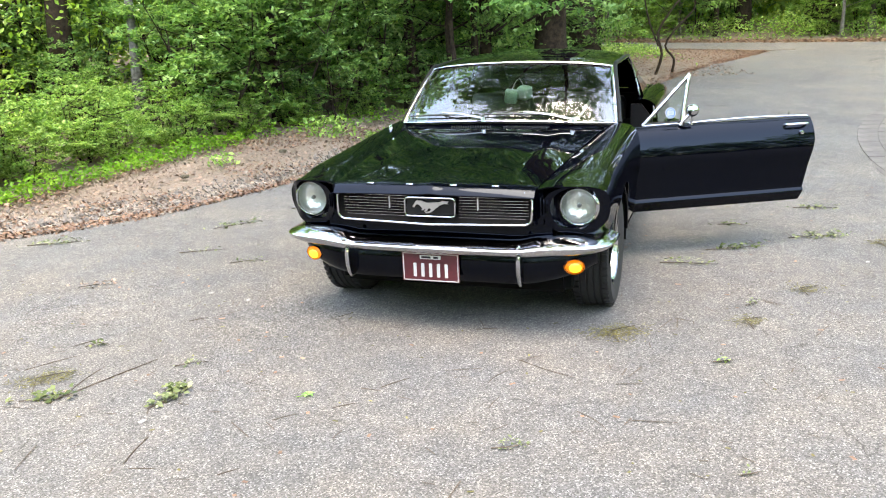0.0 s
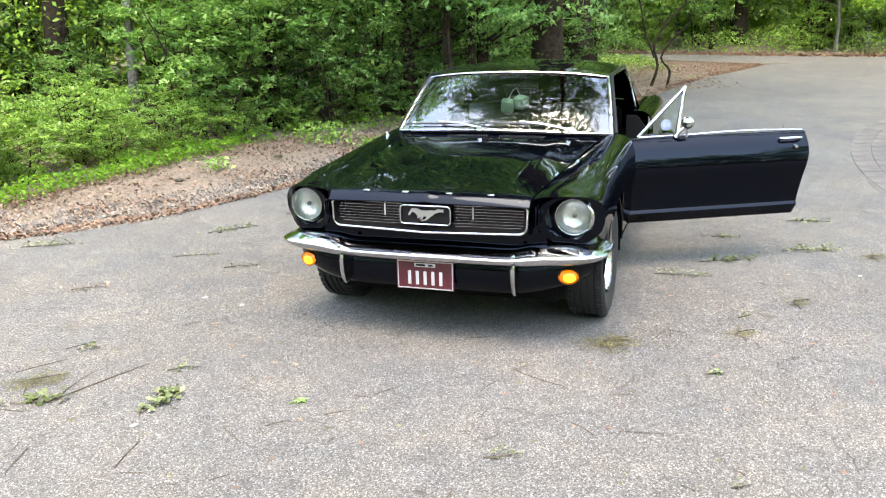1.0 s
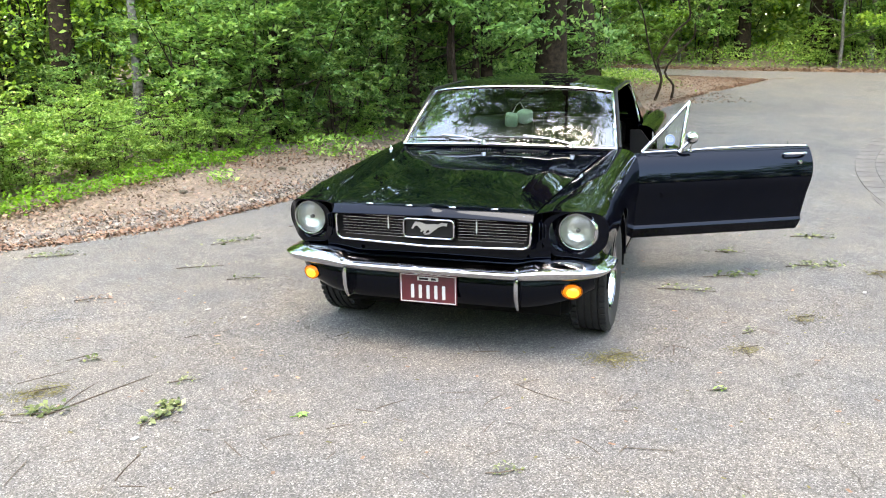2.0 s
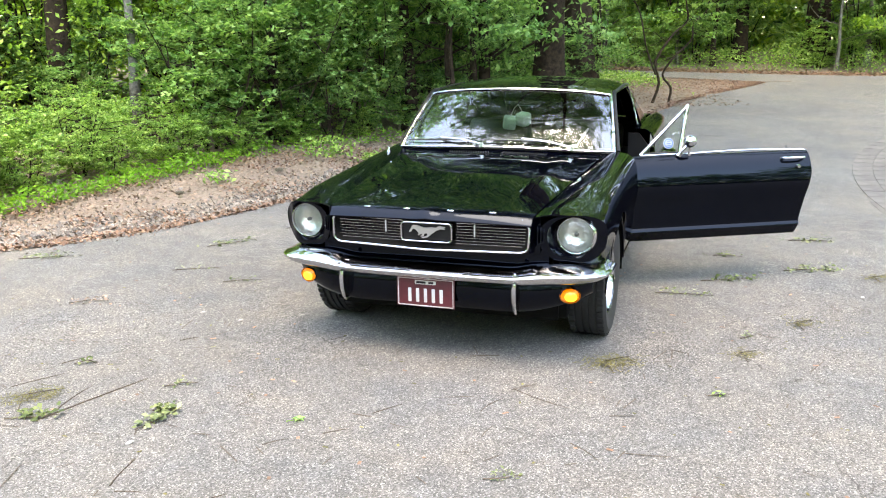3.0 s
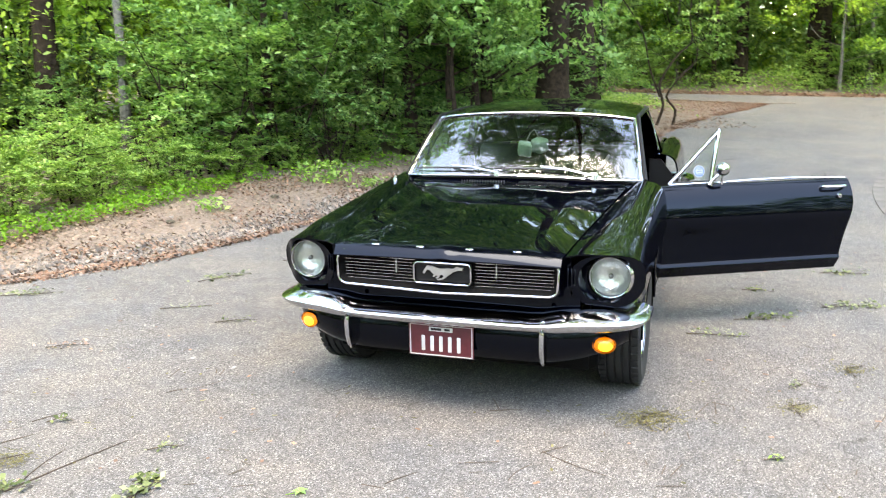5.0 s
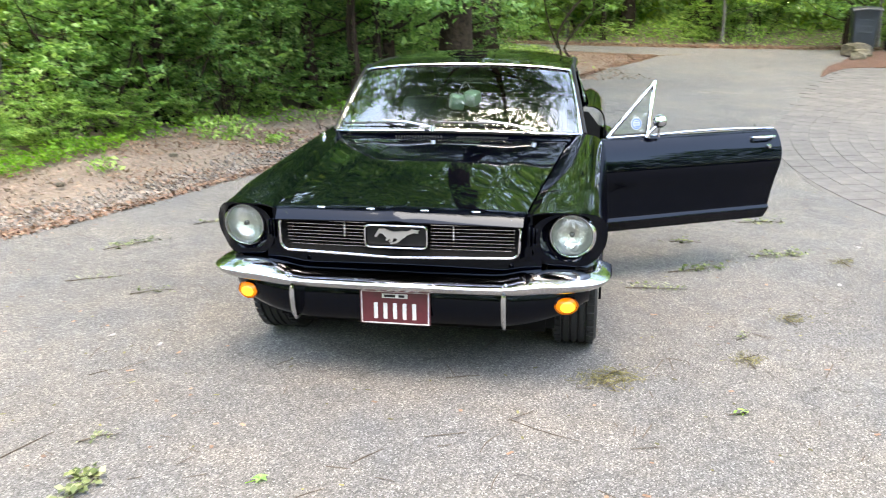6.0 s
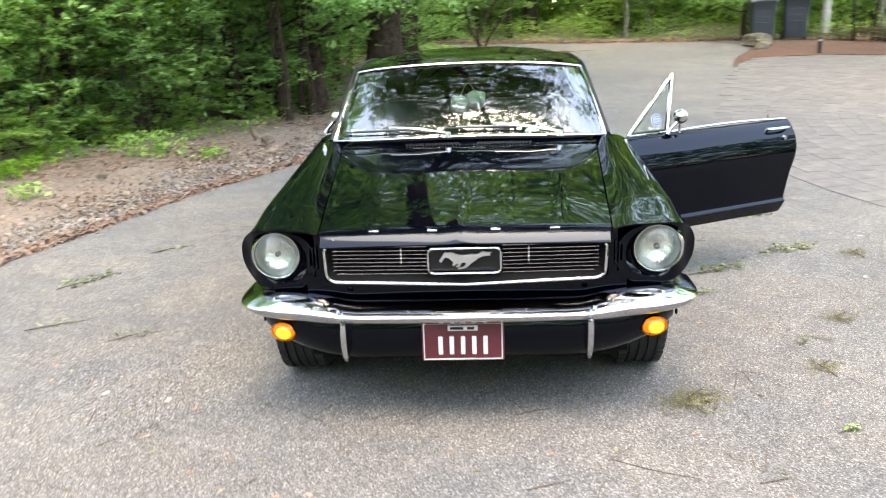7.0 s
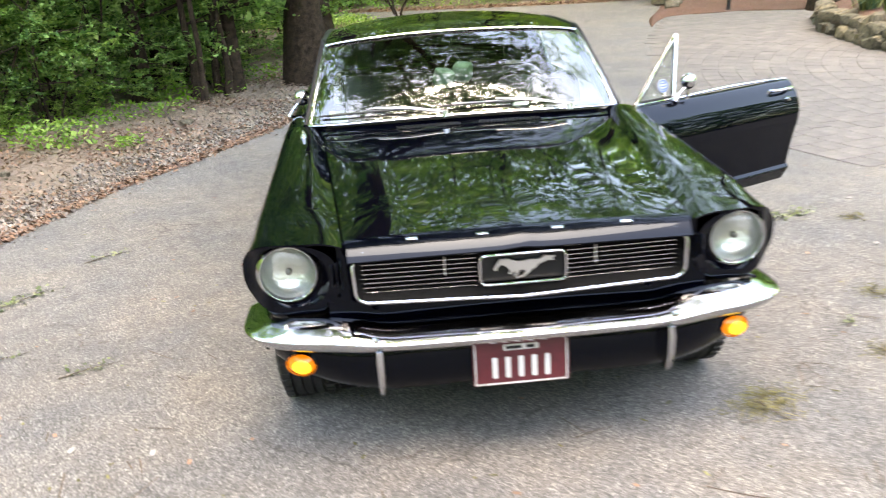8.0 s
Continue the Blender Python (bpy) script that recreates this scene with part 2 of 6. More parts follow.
def sheet(bm, rows, closed=False):
    """Quads between rows of points."""
    vs = [[bm.verts.new(p) for p in r] for r in rows]
    n = len(rows[0])
    for a, b in zip(vs, vs[1:]):
        for i in range(n if closed else n - 1):
            j = (i + 1) % n
            bm.faces.new((a[i], a[j], b[j], b[i]))
    return vs


def slab(bm, rows, off):
    """A sheet with thickness: a second skin at the offset, closed round the rim."""
    a = sheet(bm, rows)
    b = sheet(bm, [[tuple(Vector(p) + Vector(off)) for p in r] for r in rows])
    rim_a = a[0] + [r[-1] for r in a[1:]] + a[-1][-2::-1] + [r[0] for r in a[-2:0:-1]]
    rim_b = b[0] + [r[-1] for r in b[1:]] + b[-1][-2::-1] + [r[0] for r in b[-2:0:-1]]
    k = len(rim_a)
    for i in range(k):
        j = (i + 1) % k
        bm.faces.new((rim_a[i], rim_a[j], rim_b[j], rim_b[i]))


def box(bm, centre, size, bevel=0.0, m=None, segments=1):
    mat = Matrix.Translation(centre) @ (m or Matrix()) @ Matrix.Diagonal((*size, 1))
    g = bmesh.ops.create_cube(bm, size=1, matrix=mat)
    if bevel:
        es = list({e for v in g["verts"] for e in v.link_edges})
        bmesh.ops.bevel(bm, geom=es, offset=bevel, segments=segments, affect="EDGES", profile=0.5)


def tube(bm, pts, radius, n=6, cap=True, flat=1.0):
    """A round rod along points; radius a number or one for each point; flat squashes it upwards."""
    pts = [Vector(p) for p in pts]
    rs = radius if isinstance(radius, (list, tuple)) else [radius] * len(pts)
    rows = []
    side = None
    for i, p in enumerate(pts):
        d = (pts[min(i + 1, len(pts) - 1)] - pts[max(i - 1, 0)]).normalized()
        if side is None:
            side = d.cross(Vector((0, 0, 1)))
            side = side.normalized() if side.length > 0.05 else Vector((1, 0, 0))
        side = (side - d * side.dot(d)).normalized()
        up = side.cross(d)
        rows.append([p + (side * math.cos(a) + up * math.sin(a) * flat) * rs[i] for a in (2 * math.pi * k / n for k in range(n))])
    vs = sheet(bm, rows, True)
    if cap:
        bm.faces.new(vs[0][::-1])
        bm.faces.new(vs[-1])


def lathe(bm, profile, n=24, m=None, cap=False):
    """Rings of (radius, height) turned about z."""
    m = m or Matrix()
    vs = sheet(bm, [[m @ Vector((r * math.cos(2 * math.pi * k / n), r * math.sin(2 * math.pi * k / n), z)) for k in range(n)] for r, z in profile], True)
    if cap:
        bm.faces.new(vs[0][::-1])
        bm.faces.new(vs[-1])


def lerp(a, b, f):
    return a + (b - a) * f


def along(stops, x):
    """Straight steps through (x, value) stops."""
    if x <= stops[0][0]:
        return stops[0][1]
    for (a, p), (b, q) in zip(stops, stops[1:]):
        if x <= b:
            return p + (q - p) * (x - a) / (b - a)
    return stops[-1][1]


def flow(stops, x):
    """Like along, but rounded through the stops."""
    n = len(stops)
    if x <= stops[0][0]:
        return stops[0][1]
    if x >= stops[-1][0]:
        return stops[-1][1]
    k = next(i for i in range(n - 1) if x <= stops[i + 1][0])
    slope = lambda i: (stops[min(i + 1, n - 1)][1] - stops[max(i - 1, 0)][1]) / (stops[min(i + 1, n - 1)][0] - stops[max(i - 1, 0)][0])
    (a, p), (b, q) = stops[k], stops[k + 1]
    w = b - a
    f = (x - a) / w
    return p * (1 + 2 * f) * (1 - f) ** 2 + slope(k) * w * f * (1 - f) ** 2 + q * f * f * (3 - 2 * f) - slope(k + 1) * w * f * f * (1 - f)


def curve_through(pts, n):
    """n points evenly along a smooth curve through the given ones."""
    pts = [Vector(p) for p in pts]
    ext = [2 * pts[0] - pts[1]] + pts + [2 * pts[-1] - pts[-2]]
    out = []
    for k in range(n):
        s = k / (n - 1) * (len(pts) - 1)
        i = min(int(s), len(pts) - 2)
        f = s - i
        a, b, c, d = ext[i:i + 4]
        out.append(0.5 * ((2 * b) + (c - a) * f + (2 * a - 5 * b + 4 * c - d) * f * f + (3 * b - a - 3 * c + d) * f ** 3))
    return out


def rise(x, y):
    """The height of the ground: level round the car, climbing behind it."""
    s = min(y, 34.0) - 7.3
    return 0.052 * (math.sqrt(s * s + 1.5) + s) / 2 - 0.005


def quads_mesh(name, verts, faces_n, mat, corners=4):
    """A mesh of many loose faces, from arrays."""
    me = bpy.data.meshes.new(name)
    n = len(verts)
    me.vertices.add(n)
    me.vertices.foreach_set("co", np.asarray(verts, dtype=np.float32).ravel())
    me.loops.add(n)
    me.loops.foreach_set("vertex_index", np.arange(n, dtype=np.int32))
    me.polygons.add(n // corners)
    me.polygons.foreach_set("loop_start", np.arange(0, n, corners, dtype=np.int32))
    me.update(calc_edges=True)
    me.materials.append(mat)
    return me


def leaf_cloud(centres, size, rng, droop=0.35, spread=0.5):
    """Four corners of a leaf at each centre, turned at random about the level."""
    n = len(centres)
    yaw = rng.uniform(0, 2 * np.pi, n)
    tilt = rng.normal(-droop, spread, n)
    ln = size * rng.uniform(0.6, 1.3, n)
    d = np.stack([np.cos(yaw) * np.cos(tilt), np.sin(yaw) * np.cos(tilt), np.sin(tilt)], 1)
    s = np.stack([-np.sin(yaw), np.cos(yaw), rng.normal(0, 0.45, n)], 1)
    s /= np.linalg.norm(s, axis=1, keepdims=True)
    nm = np.cross(d, s)
    L = ln[:, None]
    a = centres - d * L * 0.5
    b = centres + s * L * 0.3 + nm * L * 0.07
    c = centres + d * L * 0.5 - nm * L * 0.05
    e = centres - s * L * 0.3 + nm * L * 0.07
    return np.stack([a, b, c, e], 1).reshape(-1, 3)


# ---- ground, road, verge ----
EDGE = [(-14, 2.0), (-8, 4.3), (-5, 5.8), (-3.4, 6.58), (-2.63, 7.0), (-2.25, 7.36), (-1.7, 7.98), (-0.95, 8.9), (-0.2, 9.55), (0.8, 10.5), (3.64, 13.96), (4.7, 15.8), (5.78, 17.2), (7.0, 18.5), (7.85, 19.5)]
FAR = [(-30, 42), (-8, 31), (0, 27), (5, 23.5), (7, 22.4), (9.25, 21.4), (10.9, 20.8), (13.2, 20.2), (16, 18.6), (24, 12), (40, 2)]
SPIT_FAR = [(-30, 38.5), (-8, 28.5), (0, 24.2), (4.5, 21.7), (6.4, 20.8), (7.85, 19.6)]
GRASS = [(-9, 4.2), (-6, 6.0), (-4.04, 7.86), (-3.75, 8.38), (-3.4, 9.07), (-2.97, 9.66), (-2.45, 10.5), (-1.9, 11.1), (-0.56, 11.75), (0.5, 12.75), (1.31, 13.5), (2.3, 14.4), (3.3, 15.4)]


def wobble(x, y, s=1.0):
    return noise.noise((x * 1.7 * s, y * 1.7 * s, 3.1)) * 0.10 + noise.noise((x * 6 * s, y * 6 * s, 7.7)) * 0.045


def build_ground():
    def spaced(lo, hi):
        a = [lo + i for i in range(int(hi - lo) + 1)]
        far = [3, 8, 18, 40, 90, 200, 400, 900]
        return [lo - f for f in far[::-1]] + a + [hi + f for f in far]
    xs, ys = spaced(-24, 26), spaced(-14, 36)
    bm = bmesh.new()
    sheet(bm, [[(x, y, rise(x, y) - 0.03 + (0.02 * noise.noise((x * 0.6, y * 0.6, 0)) if y > along(EDGE, x) + 1 else 0)) for x in xs] for y in ys])
    ob = new("ground", finish("ground", bm, FOREST_FLOOR))
    return tagged(ob, "brown woodland floor of soil and leaf mould", "ground", kind="structure")


def build_road():
    bm = bmesh.new()

    def band(lo, hi, x0, x1, step, rows):
        n = int((x1 - x0) / step)
        cols = []
        for i in range(n + 1):
            x = lerp(x0, x1, i / n)
            a, b = lo(x), hi(x)
            cols.append([(x, lerp(a, b, j / rows), rise(x, lerp(a, b, j / rows))) for j in range(rows + 1)])
        slab(bm, cols, (0, 0, -0.06))
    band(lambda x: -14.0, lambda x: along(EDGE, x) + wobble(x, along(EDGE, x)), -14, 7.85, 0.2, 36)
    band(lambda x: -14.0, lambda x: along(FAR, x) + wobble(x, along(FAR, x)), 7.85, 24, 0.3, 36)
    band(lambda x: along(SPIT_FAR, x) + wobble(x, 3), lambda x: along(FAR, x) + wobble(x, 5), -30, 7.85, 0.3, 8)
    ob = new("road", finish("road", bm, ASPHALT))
    return tagged(ob, "worn pale grey asphalt drive with fine chips", "road", kind="structure")


def scatter_litter(rng):
    """Dead leaves and small stones on the verge, the wood's edge and the far kerb."""
    pts, stones = [], []
    while len(pts) < 34000:
        x = rng.uniform(-9, 8.5)
        e = along(EDGE, x)
        g = along(GRASS, x) if x < 3.3 else along(SPIT_FAR, x) - 0.4
        y = e + 0.1 + (g - e + 0.3) * rng.uniform(0, 1)
        if rng.uniform() < 0.25 and x < 3:
            y = g + rng.exponential(1.5)
        if (y - e) / max(g - e, 0.3) < 0.5 and rng.uniform() < 0.65:
            continue
        pts.append((x, y, rise(x, y) - 0.015 + rng.uniform(0, 0.02)))
    for _ in range(8000):
        x = rng.uniform(-6, 22)
        y = along(FAR, x) + abs(rng.normal(0, 0.42)) + 0.02
        pts.append((x, y, rise(x, y) + rng.uniform(-0.01, 0.02)))
    for _ in range(1200):
        x = rng.uniform(-8, 8)
        y = along(EDGE, x) + rng.normal(0, 0.12)
        pts.append((x, y, rise(x, y) + rng.uniform(0.003, 0.012)))
    big = []
    while len(big) < 3200:
        x = rng.uniform(-8, 6)
        e = along(EDGE, x)
        y = e + (along(GRASS, min(x, 3.3)) - e) * rng.uniform(0.02, 1.0)
        big.append((x, y, rise(x, y) + rng.uniform(0.0, 0.025)))
    ob = new("leaf_litter", quads_mesh("leaf_litter", leaf_cloud(np.array(big), 0.05, rng, 0.0, 0.35), 4, LITTER))
    tagged(ob, "larger curled dry leaves scattered on the verge", "dead leaves", kind="stuff")
    bank, rim = [], []
    for _ in range(7000):
        x = rng.uniform(3, 22)
        y = along(FAR, x) + abs(rng.normal(0, 0.5)) - 0.1
        bank.append((x, y, rise(x, y) + rng.uniform(0.0, 0.04)))
    for _ in range(11000):
        x = rng.uniform(-7, 7.8)
        y = along(EDGE, x) + abs(rng.normal(0, 0.13)) * rng.choice((1, 1, -0.3))
        if noise.noise((x * 1.3, y * 1.3, 8.0)) > -0.25:
            rim.append((x, y, rise(x, y) + rng.uniform(0.004, 0.02)))
    for _ in range(5200):
        x = rng.uniform(2.2, 7.8)
        y = along(EDGE, x) + (along(SPIT_FAR, x) - along(EDGE, x)) * rng.uniform(0, 1)
        rim.append((x, y, rise(x, y) - 0.012 + rng.uniform(0.0, 0.03)))
    while len(rim) < 21000:
        x = rng.uniform(-8, 3.2)
        e = along(EDGE, x)
        y = e + (along(GRASS, x) - e) * rng.uniform(0.1, 1.1)
        if noise.noise((x * 0.9, y * 0.9, 2.0)) > 0.0:
            rim.append((x, y, rise(x, y) - 0.01 + rng.uniform(0.0, 0.03)))
    ob = new("leaf_litter", quads_mesh("leaf_litter", leaf_cloud(np.array(rim), 0.042, rng, 0.0, 0.4), 4, RUSTY))
    tagged(ob, "rust-brown leaves and bud scales drifted along the asphalt edge", "dead leaves", kind="stuff")
    ob = new("leaf_litter", quads_mesh("leaf_litter", leaf_cloud(np.array(bank), 0.075, rng, 0.0, 0.4), 4, RUSTY))
    tagged(ob, "rust-brown leaf litter along the far side of the road", "dead leaves", kind="stuff")
    ob = new("leaf_litter", quads_mesh("leaf_litter", leaf_cloud(np.array(pts), 0.03, rng, 0.0, 0.4), 4, LITTER))
    tagged(ob, "dry tan fallen leaves strewn along the verge", "dead leaves", kind="stuff")
    while len(stones) < 20000:
        x = rng.uniform(-9, 2.4)
        e = along(EDGE, x)
        y = e + abs(rng.normal(0, 0.55)) - 0.06
        stones.append((x, y, rise(x, y) - 0.012))
    c = np.array(stones)
    r = 0.005 + 0.022 * rng.uniform(0, 1, len(c)) ** 2.5
    corner = rng.normal(0, 1, (len(c), 4, 3))
    corner /= np.linalg.norm(corner, axis=2, keepdims=True)
    tet = np.array([[1, 1, 1], [1, -1, -1], [-1, 1, -1], [-1, -1, 1]]) * 0.6
    v = c[:, None, :] + (tet[None] + corner * 0.4) * r[:, None, None] + np.array([0, 0, 1]) * r[:, None, None] * 0.6
    tri = v[:, [[0, 1, 2], [0, 3, 1], [0, 2, 3], [1, 3, 2]], :].reshape(-1, 3)
    ob = new("gravel", quads_mesh("gravel", tri, 3, GRAVEL, 3))
    tagged(ob, "loose grey gravel along the asphalt edge", "gravel", kind="stuff")


def scatter_cover(rng):
    """Bright low weeds where the verge meets the bushes, and along the far side of the road."""
    pts = []
    while len(pts) < 9500:
        x = rng.uniform(-9, 3.0)
        y = along(GRASS, x) + rng.normal(0.3, 0.26)
        k = 0.5 + 0.5 * noise.noise((x * 2.2, y * 2.2, 1.0))
        if x > -2.4 and rng.uniform() > 0.4 * k:
            continue
        pts.append((x, y, rise(x, y) + rng.uniform(0, 0.04 + 0.2 * k)))
    near = np.array(pts)
    far = []
    while len(far) < 16000:
        x = rng.uniform(-8, 24)
        y = along(FAR, x) + 0.75 + rng.exponential(1.5)
        k = max(0.0, 0.5 + noise.noise((x * 0.9, y * 0.9, 4)))
        if rng.uniform() < 0.75 * k:
            far.append((x, y, rise(x, y) + rng.uniform(0, 0.15 + 0.5 * k)))
    spit = []
    while len(spit) < 7000:
        x = rng.uniform(0, 5.5)
        y = along(SPIT_FAR, x) - abs(rng.normal(0.9, 1.1))
        spit.append((x, y, rise(x, y) + rng.uniform(0, 0.16)))
    ob = new("weeds", quads_mesh("weeds", leaf_cloud(near, 0.055, rng, 0.1, 0.5), 4, LEAF_LIME))
    tagged(ob, "fresh lime-green weeds lining the verge", "weeds", kind="stuff")
    ob = new("weeds", quads_mesh("weeds", leaf_cloud(np.array(far), 0.075, rng, 0.1, 0.5), 4, LEAF_BRIGHT))
    tagged(ob, "low green plants on the bank beyond the road", "weeds", kind="stuff")
    ob = new("weeds", quads_mesh("weeds", leaf_cloud(np.array(spit), 0.065, rng, 0.1, 0.5), 4, LEAF_BRIGHT))
    tagged(ob, "patchy green weeds among dead leaves under trees", "weeds", kind="stuff")


# ---- plants ----
def limb(bm, base, direction, length, radius, rng, n=6, bend=0.25, sides=6):
    p, d = Vector(base), Vector(direction).normalized()
    pts, rs = [p.copy()], [radius]
    for i in range(n):
        d = (d + Vector(rng.normal(0, bend / n * 2, 3)) + Vector((0, 0, 0.06))).normalized()
        p = p + d * length / n
        pts.append(p.copy())
        rs.append(radius * (1 - 0.8 * (i + 1) / n))
    tube(bm, pts, rs, sides)
    return pts


def sprays(tips, per, reach, rng):
    """Leaf places strung along short sprays from the tips."""
    tips = np.asarray(tips)
    n = len(tips)
    yaw, tilt = rng.uniform(0, 2 * np.pi, n), rng.normal(-0.1, 0.35, n)
    d = np.stack([np.cos(yaw) * np.cos(tilt), np.sin(yaw) * np.cos(tilt), np.sin(tilt)], 1)
    s = rng.uniform(-1, 1, (n, per))
    width = (1 - np.abs(s) * 0.75)[..., None]
    c = tips[:, None, :] + d[:, None, :] * (s * reach)[..., None] + rng.normal(0, reach * 0.2, (n, per, 3)) * width * np.array([1, 1, 0.45])
    return c.reshape(-1, 3)


def make_shrub(height, width, clumps, per, leaf, mat, seed, label, group="bushes along the verge"):
    rng = np.random.default_rng(seed)
    ob = thing("shrub", label, "bush", group=group)
    bm = bmesh.new()
    tips = []
    for k in range(7):
        a = rng.uniform(0, 6.28)
        pts = limb(bm, (0.12 * math.cos(a), 0.12 * math.sin(a), -0.05), (math.cos(a) * 0.45, math.sin(a) * 0.45, 1), height * rng.uniform(0.7, 0.95), 0.022, rng, sides=5)
        for j in range(3):
            b = pts[rng.integers(2, 6)]
            limb(bm, b, rng.normal(0, 1, 3) * (1, 1, 0.4), width * 0.4, 0.01, rng, 4, sides=4)
    part("woody_base", bm, BARK, ob)
    while len(tips) < clumps:
        u = rng.normal(0, 1, 3)
        u /= np.linalg.norm(u)
        r = rng.uniform(0.35, 1.0) ** 0.55
        lump = 1 + 0.4 * noise.noise((u[0] * 1.8 + seed, u[1] * 1.8, u[2] * 1.8))
        p = u * r * lump * np.array([width / 2, width / 2, height / 2]) + np.array([0, 0, height * 0.52])
        out = np.array([u[0], u[1], 0.25])
        for _ in range(rng.integers(4, 11)):
            q = p + out * rng.uniform(-0.35, 0.3) + rng.normal(0, 1, 3) * (0.13, 0.13, 0.06)
            if q[2] > 0.02:
                tips.append(q)
    me = quads_mesh("foliage", leaf_cloud(sprays(tips, per, 0.2, rng), leaf, rng, 0.15, 0.42), 4, mat)
    fo = new("foliage", me)
    fo.parent = ob
    return ob


def make_tree(height, radius, base, spread, clumps, per, leaf, bark, mat, seed, label, low=0.3, group="woodland trees", lean=0.0):
    rng = np.random.default_rng(seed)
    ob = thing("tree", label, "tree", group=group)
    bm = bmesh.new()
    n = 14
    pts = [Vector((lean * (i / n) ** 1.9 * height + 0.12 * noise.noise((seed, i * 0.4, 0)), 0.12 * noise.noise((seed, i * 0.4, 5)), height * i / n - 0.1)) for i in range(n + 1)]
    rs = [radius * (1 + 0.5 * math.exp(-i * 1.6)) * (1 - 0.88 * (i / n) ** 0.75) for i in range(n + 1)]
    tube(bm, pts, rs, 12)
    part("trunk", bm, bark, ob)
    tips = []
    bm = bmesh.new()
    for k in range(22):
        f = rng.uniform(low, 0.97)
        b = pts[int(f * n)]
        a = rng.uniform(0, 6.28)
        ln = spread * (1.05 - 0.6 * abs(f - 0.55)) * rng.uniform(0.6, 1.0)
        q = limb(bm, b, (math.cos(a), math.sin(a), rng.uniform(0.0, 0.6)), ln, radius * 0.28 * (1.1 - f), rng, 6, 0.4, 5)
        for j in range(clumps // 22 + 1):
            if j % 5 == 0:
                pad = np.array(q[rng.integers(2, 7)]) + rng.normal(0, spread * 0.12, 3) * (1, 1, 0.6)
            tips.append(pad + rng.normal(0, spread * 0.05, 3) * (1, 1, 0.3))
    part("branchwork", bm, bark, ob)
    fo = new("crown", quads_mesh("crown", leaf_cloud(sprays(tips, per, 0.45, rng), leaf, rng), 4, mat))
    fo.parent = ob
    return ob


def at(x, y, turn, s, sz=None):
    return pose(x, y, rise(x, y) - 0.03, 0, 0, turn) @ Matrix.Diagonal((s, s, sz or s, 1))


